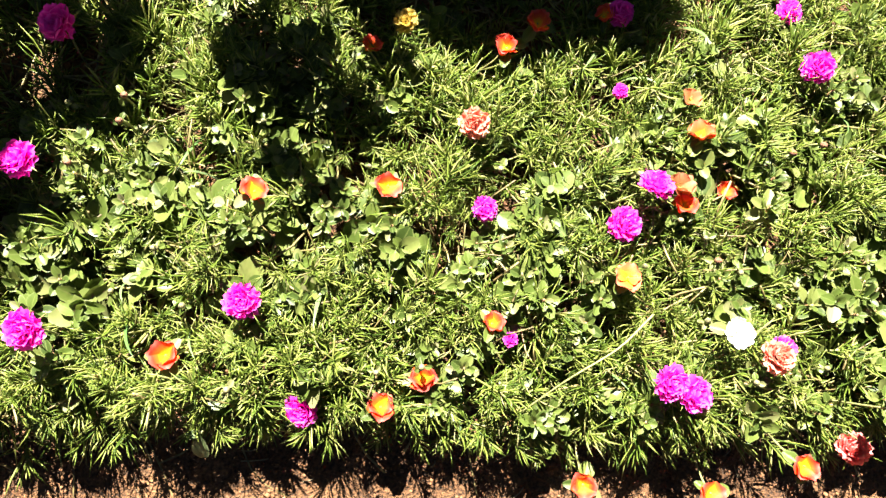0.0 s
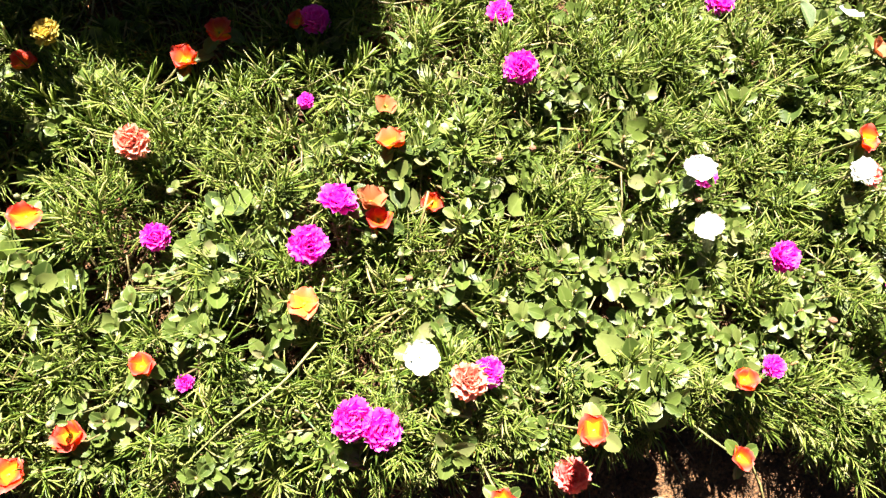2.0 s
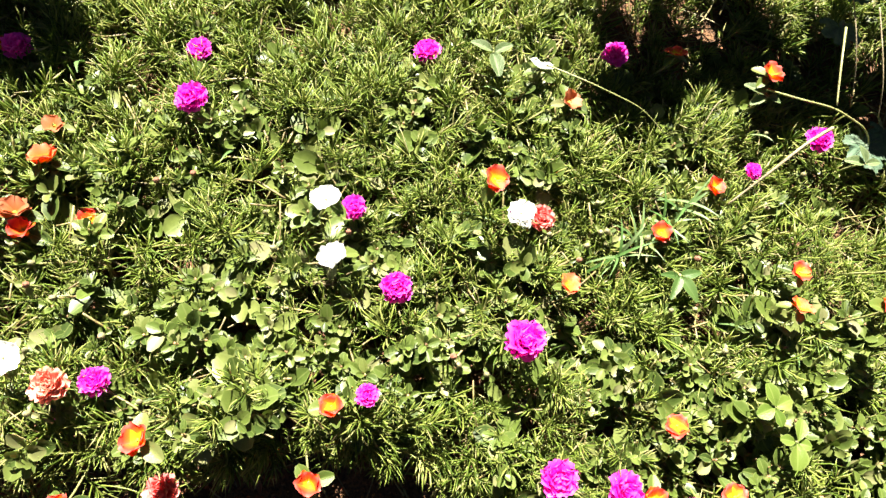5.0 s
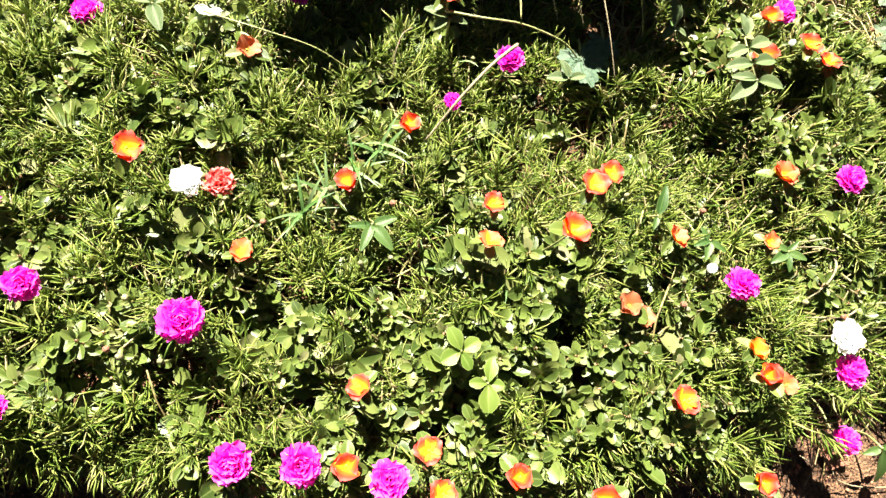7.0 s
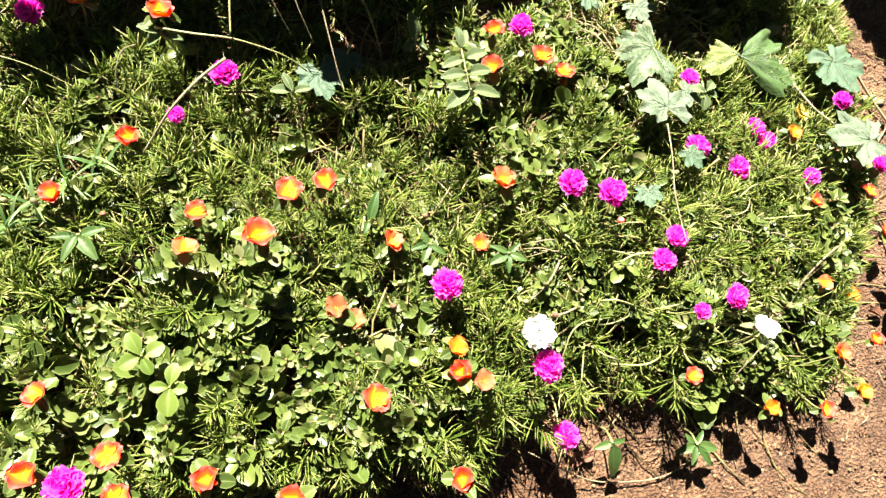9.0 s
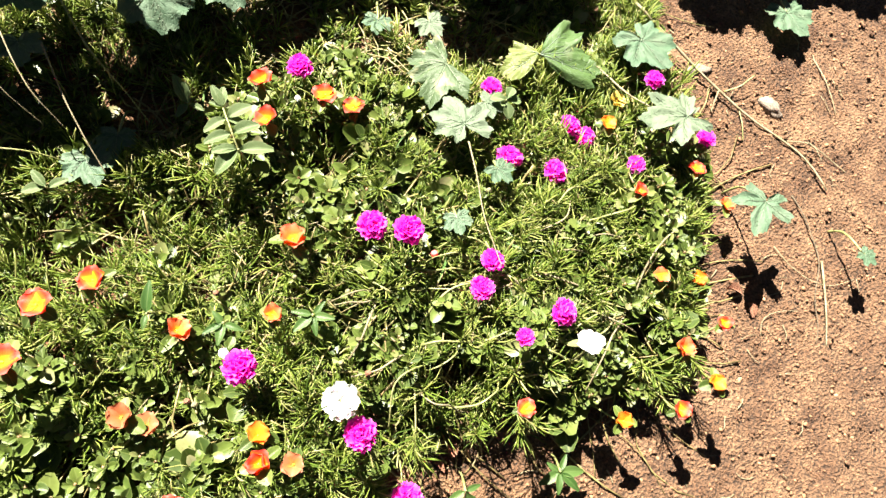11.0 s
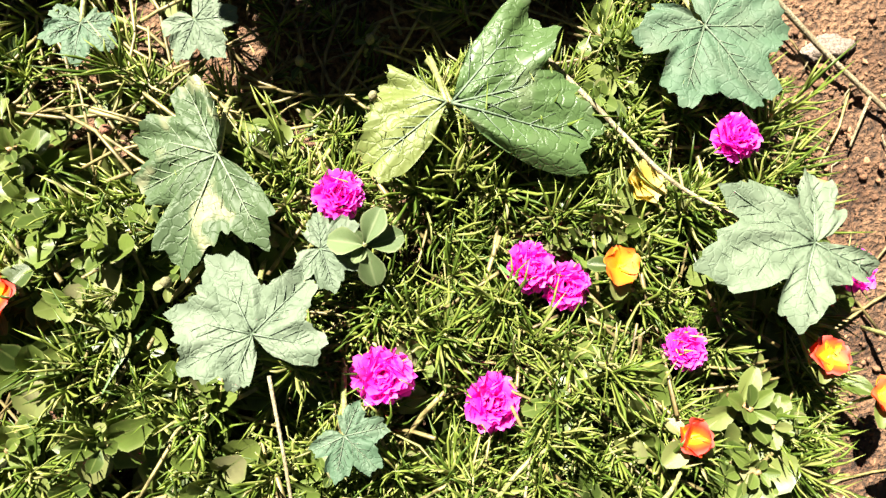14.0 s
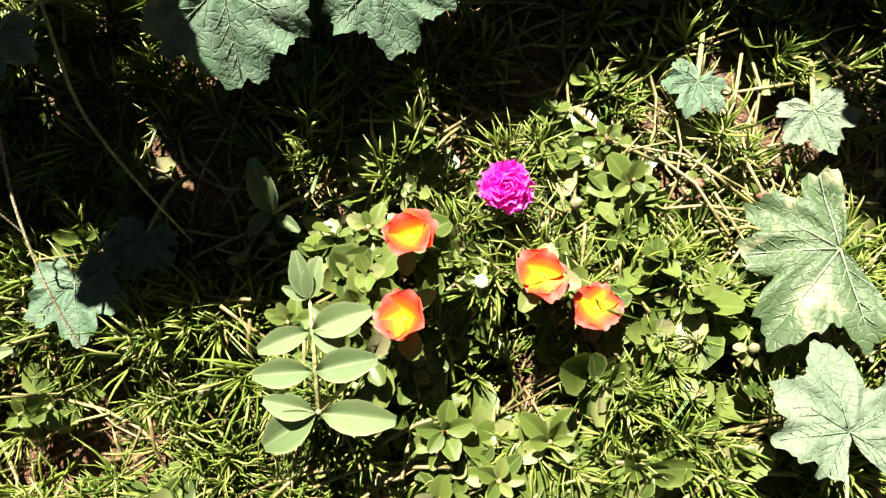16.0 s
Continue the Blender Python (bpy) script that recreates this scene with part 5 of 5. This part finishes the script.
# ---- stones ----
def stone(x, y, size, turn, seed):
    a = np.random.default_rng(seed)
    bm = bmesh.new()
    bmesh.ops.create_icosphere(bm, subdivisions=3, radius=1.0)
    for p in bm.verts:
        k = 1 + 0.45 * noise.noise(p.co * 1.3 + Vector((seed, 0, 0))) + 0.14 * noise.noise(p.co * 4)
        p.co = Vector((p.co.x * size[0] * k, p.co.y * size[1] * k, p.co.z * size[2] * k))
    me = bpy.data.meshes.new("stone")
    bm.to_mesh(me)
    bm.free()
    for p in me.polygons:
        p.use_smooth = True
    me.materials.append(STONE)
    ob = new("stone", me)
    ob.matrix_world = pose(x, y, float(soil_at(x, y)) + size[2] * 0.45, 0, 0, turn)
    return tagged(ob, "pale weathered stone lying on the soil", "stone")


# dry bits of stem and leaf strewn over the soil
vs, fs, base = [], [], 0
a = np.random.default_rng(41)
for i in range(420):
    sx, sy = a.uniform(-0.4, 2.3), a.uniform(-0.3, 0.35)
    if not -0.30 < inside(sx, sy) < 0.015:
        continue
    az, length = a.uniform(0, 6.283), a.uniform(0.006, 0.03)
    bend, pts = a.uniform(-1, 1), []
    for u in (0, 0.35, 0.7, 1.0):
        qx, qy = sx + math.cos(az + bend * u) * length * u, sy + math.sin(az + bend * u) * length * u
        pts.append((qx, qy, float(soil_at(qx, qy)) + 0.0014 + a.uniform(0, 0.002)))
    v, f = tube(pts, a.uniform(0.0003, 0.0008), 4)
    vs.append(v), fs.append(f + base)
    base += len(v)
tagged(new("plant_litter", mesh_of("plant_litter", np.concatenate(vs), np.concatenate(fs), DRY)), "dry straw and stem bits strewn over the soil", "litter", kind="stuff")

DRY_LEAF = [leaf_mesh("dry_leaf", 1.0, w, WITHERED, 0.45, c) for w, c in ((0.5, -0.3), (0.62, 0.35), (0.4, -0.45))]
for i in range(26):
    sx = turns.uniform(0.5, 1.95)
    sy = float(np.interp(sx, FRONT_X, FRONT_Y)) + turns.uniform(-0.06, 0.02)
    if i < 3:
        sx, sy = (0.635, 1.40, 1.47)[i], (-0.03, -0.10, -0.135)[i]
    leaf = new("dry_leaf", DRY_LEAF[i % 3])
    leaf.matrix_world = pose(sx, sy, float(soil_at(sx, sy)) + 0.0035, turns.uniform(-8, 12), turns.uniform(-15, 15), turns.uniform(0, 360)) @ Matrix.Scale(turns.uniform(0.014, 0.026), 4)
    tagged(leaf, "curled reddish-brown dry leaf lying on the soil", "leaf", group="dry leaves")

stone(2.083, 0.130, (0.010, 0.018, 0.008), 20, 1)
stone(2.005, 0.215, (0.018, 0.008, 0.006), -10, 2)

# ---- tall gourd leaves added out of view behind the bed, to shade its back ----
for i, (cx, cy, cz) in enumerate([(-0.42, 0.53, 0.36), (-0.33, 0.61, 0.40), (-0.40, 0.67, 0.37), (-0.42, 0.47, 0.38), (-0.41, 0.385, 0.36), (-0.33, 0.535, 0.38), (-0.02, 0.64, 0.37), (0.06, 0.625, 0.37), (0.15, 0.62, 0.38), (0.23, 0.63, 0.40), (0.05, 0.71, 0.42), (0.16, 0.70, 0.41),
                                   (0.94, 0.68, 0.40), (1.02, 0.62, 0.38), (1.10, 0.56, 0.37), (0.915, 0.58, 0.39), (1.25, 0.53, 0.38), (1.06, 0.70, 0.42), (1.15, 0.64, 0.41), (1.24, 0.61, 0.42), (1.33, 0.66, 0.40), (1.44, 0.67, 0.40), (1.53, 0.69, 0.40), (1.64, 0.68, 0.41), (1.74, 0.59, 0.38), (-0.14, 0.55, 0.38), (1.70, 0.545, 0.37), (1.80, 0.53, 0.36), (2.06, 0.52, 0.36), (2.13, 0.50, 0.36), (2.03, 0.60, 0.38), (2.12, 0.59, 0.38), (2.21, 0.51, 0.36), (2.30, 0.48, 0.36), (2.26, 0.57, 0.38)]):
    gourd_leaf(cx, cy, cz, 0.074, 150 + 47 * i % 90, (-8 + 5 * (i % 3), 4 - 6 * (i % 2)), None, 30 + i, 0.14, 0.06, "tall unseen gourd leaf on a long stalk, added to shade the bed", (0.03, 0.06))
for i, (cx, cy, cz) in enumerate([(1.30, 0.50, 0.37), (-0.06, 0.49, 0.36), (-0.02, 0.54, 0.36), (-0.09, 0.41, 0.37), (-0.13, 0.435, 0.37)]):
    gourd_leaf(cx, cy, cz, 0.036, 130 + 61 * i % 100, (-8 + 5 * (i % 3), 4 - 6 * (i % 2)), None, 60 + i, 0.4, 0.06, "smaller unseen gourd leaf on a long stalk, added to shade the bed", (0.03, 0.09))
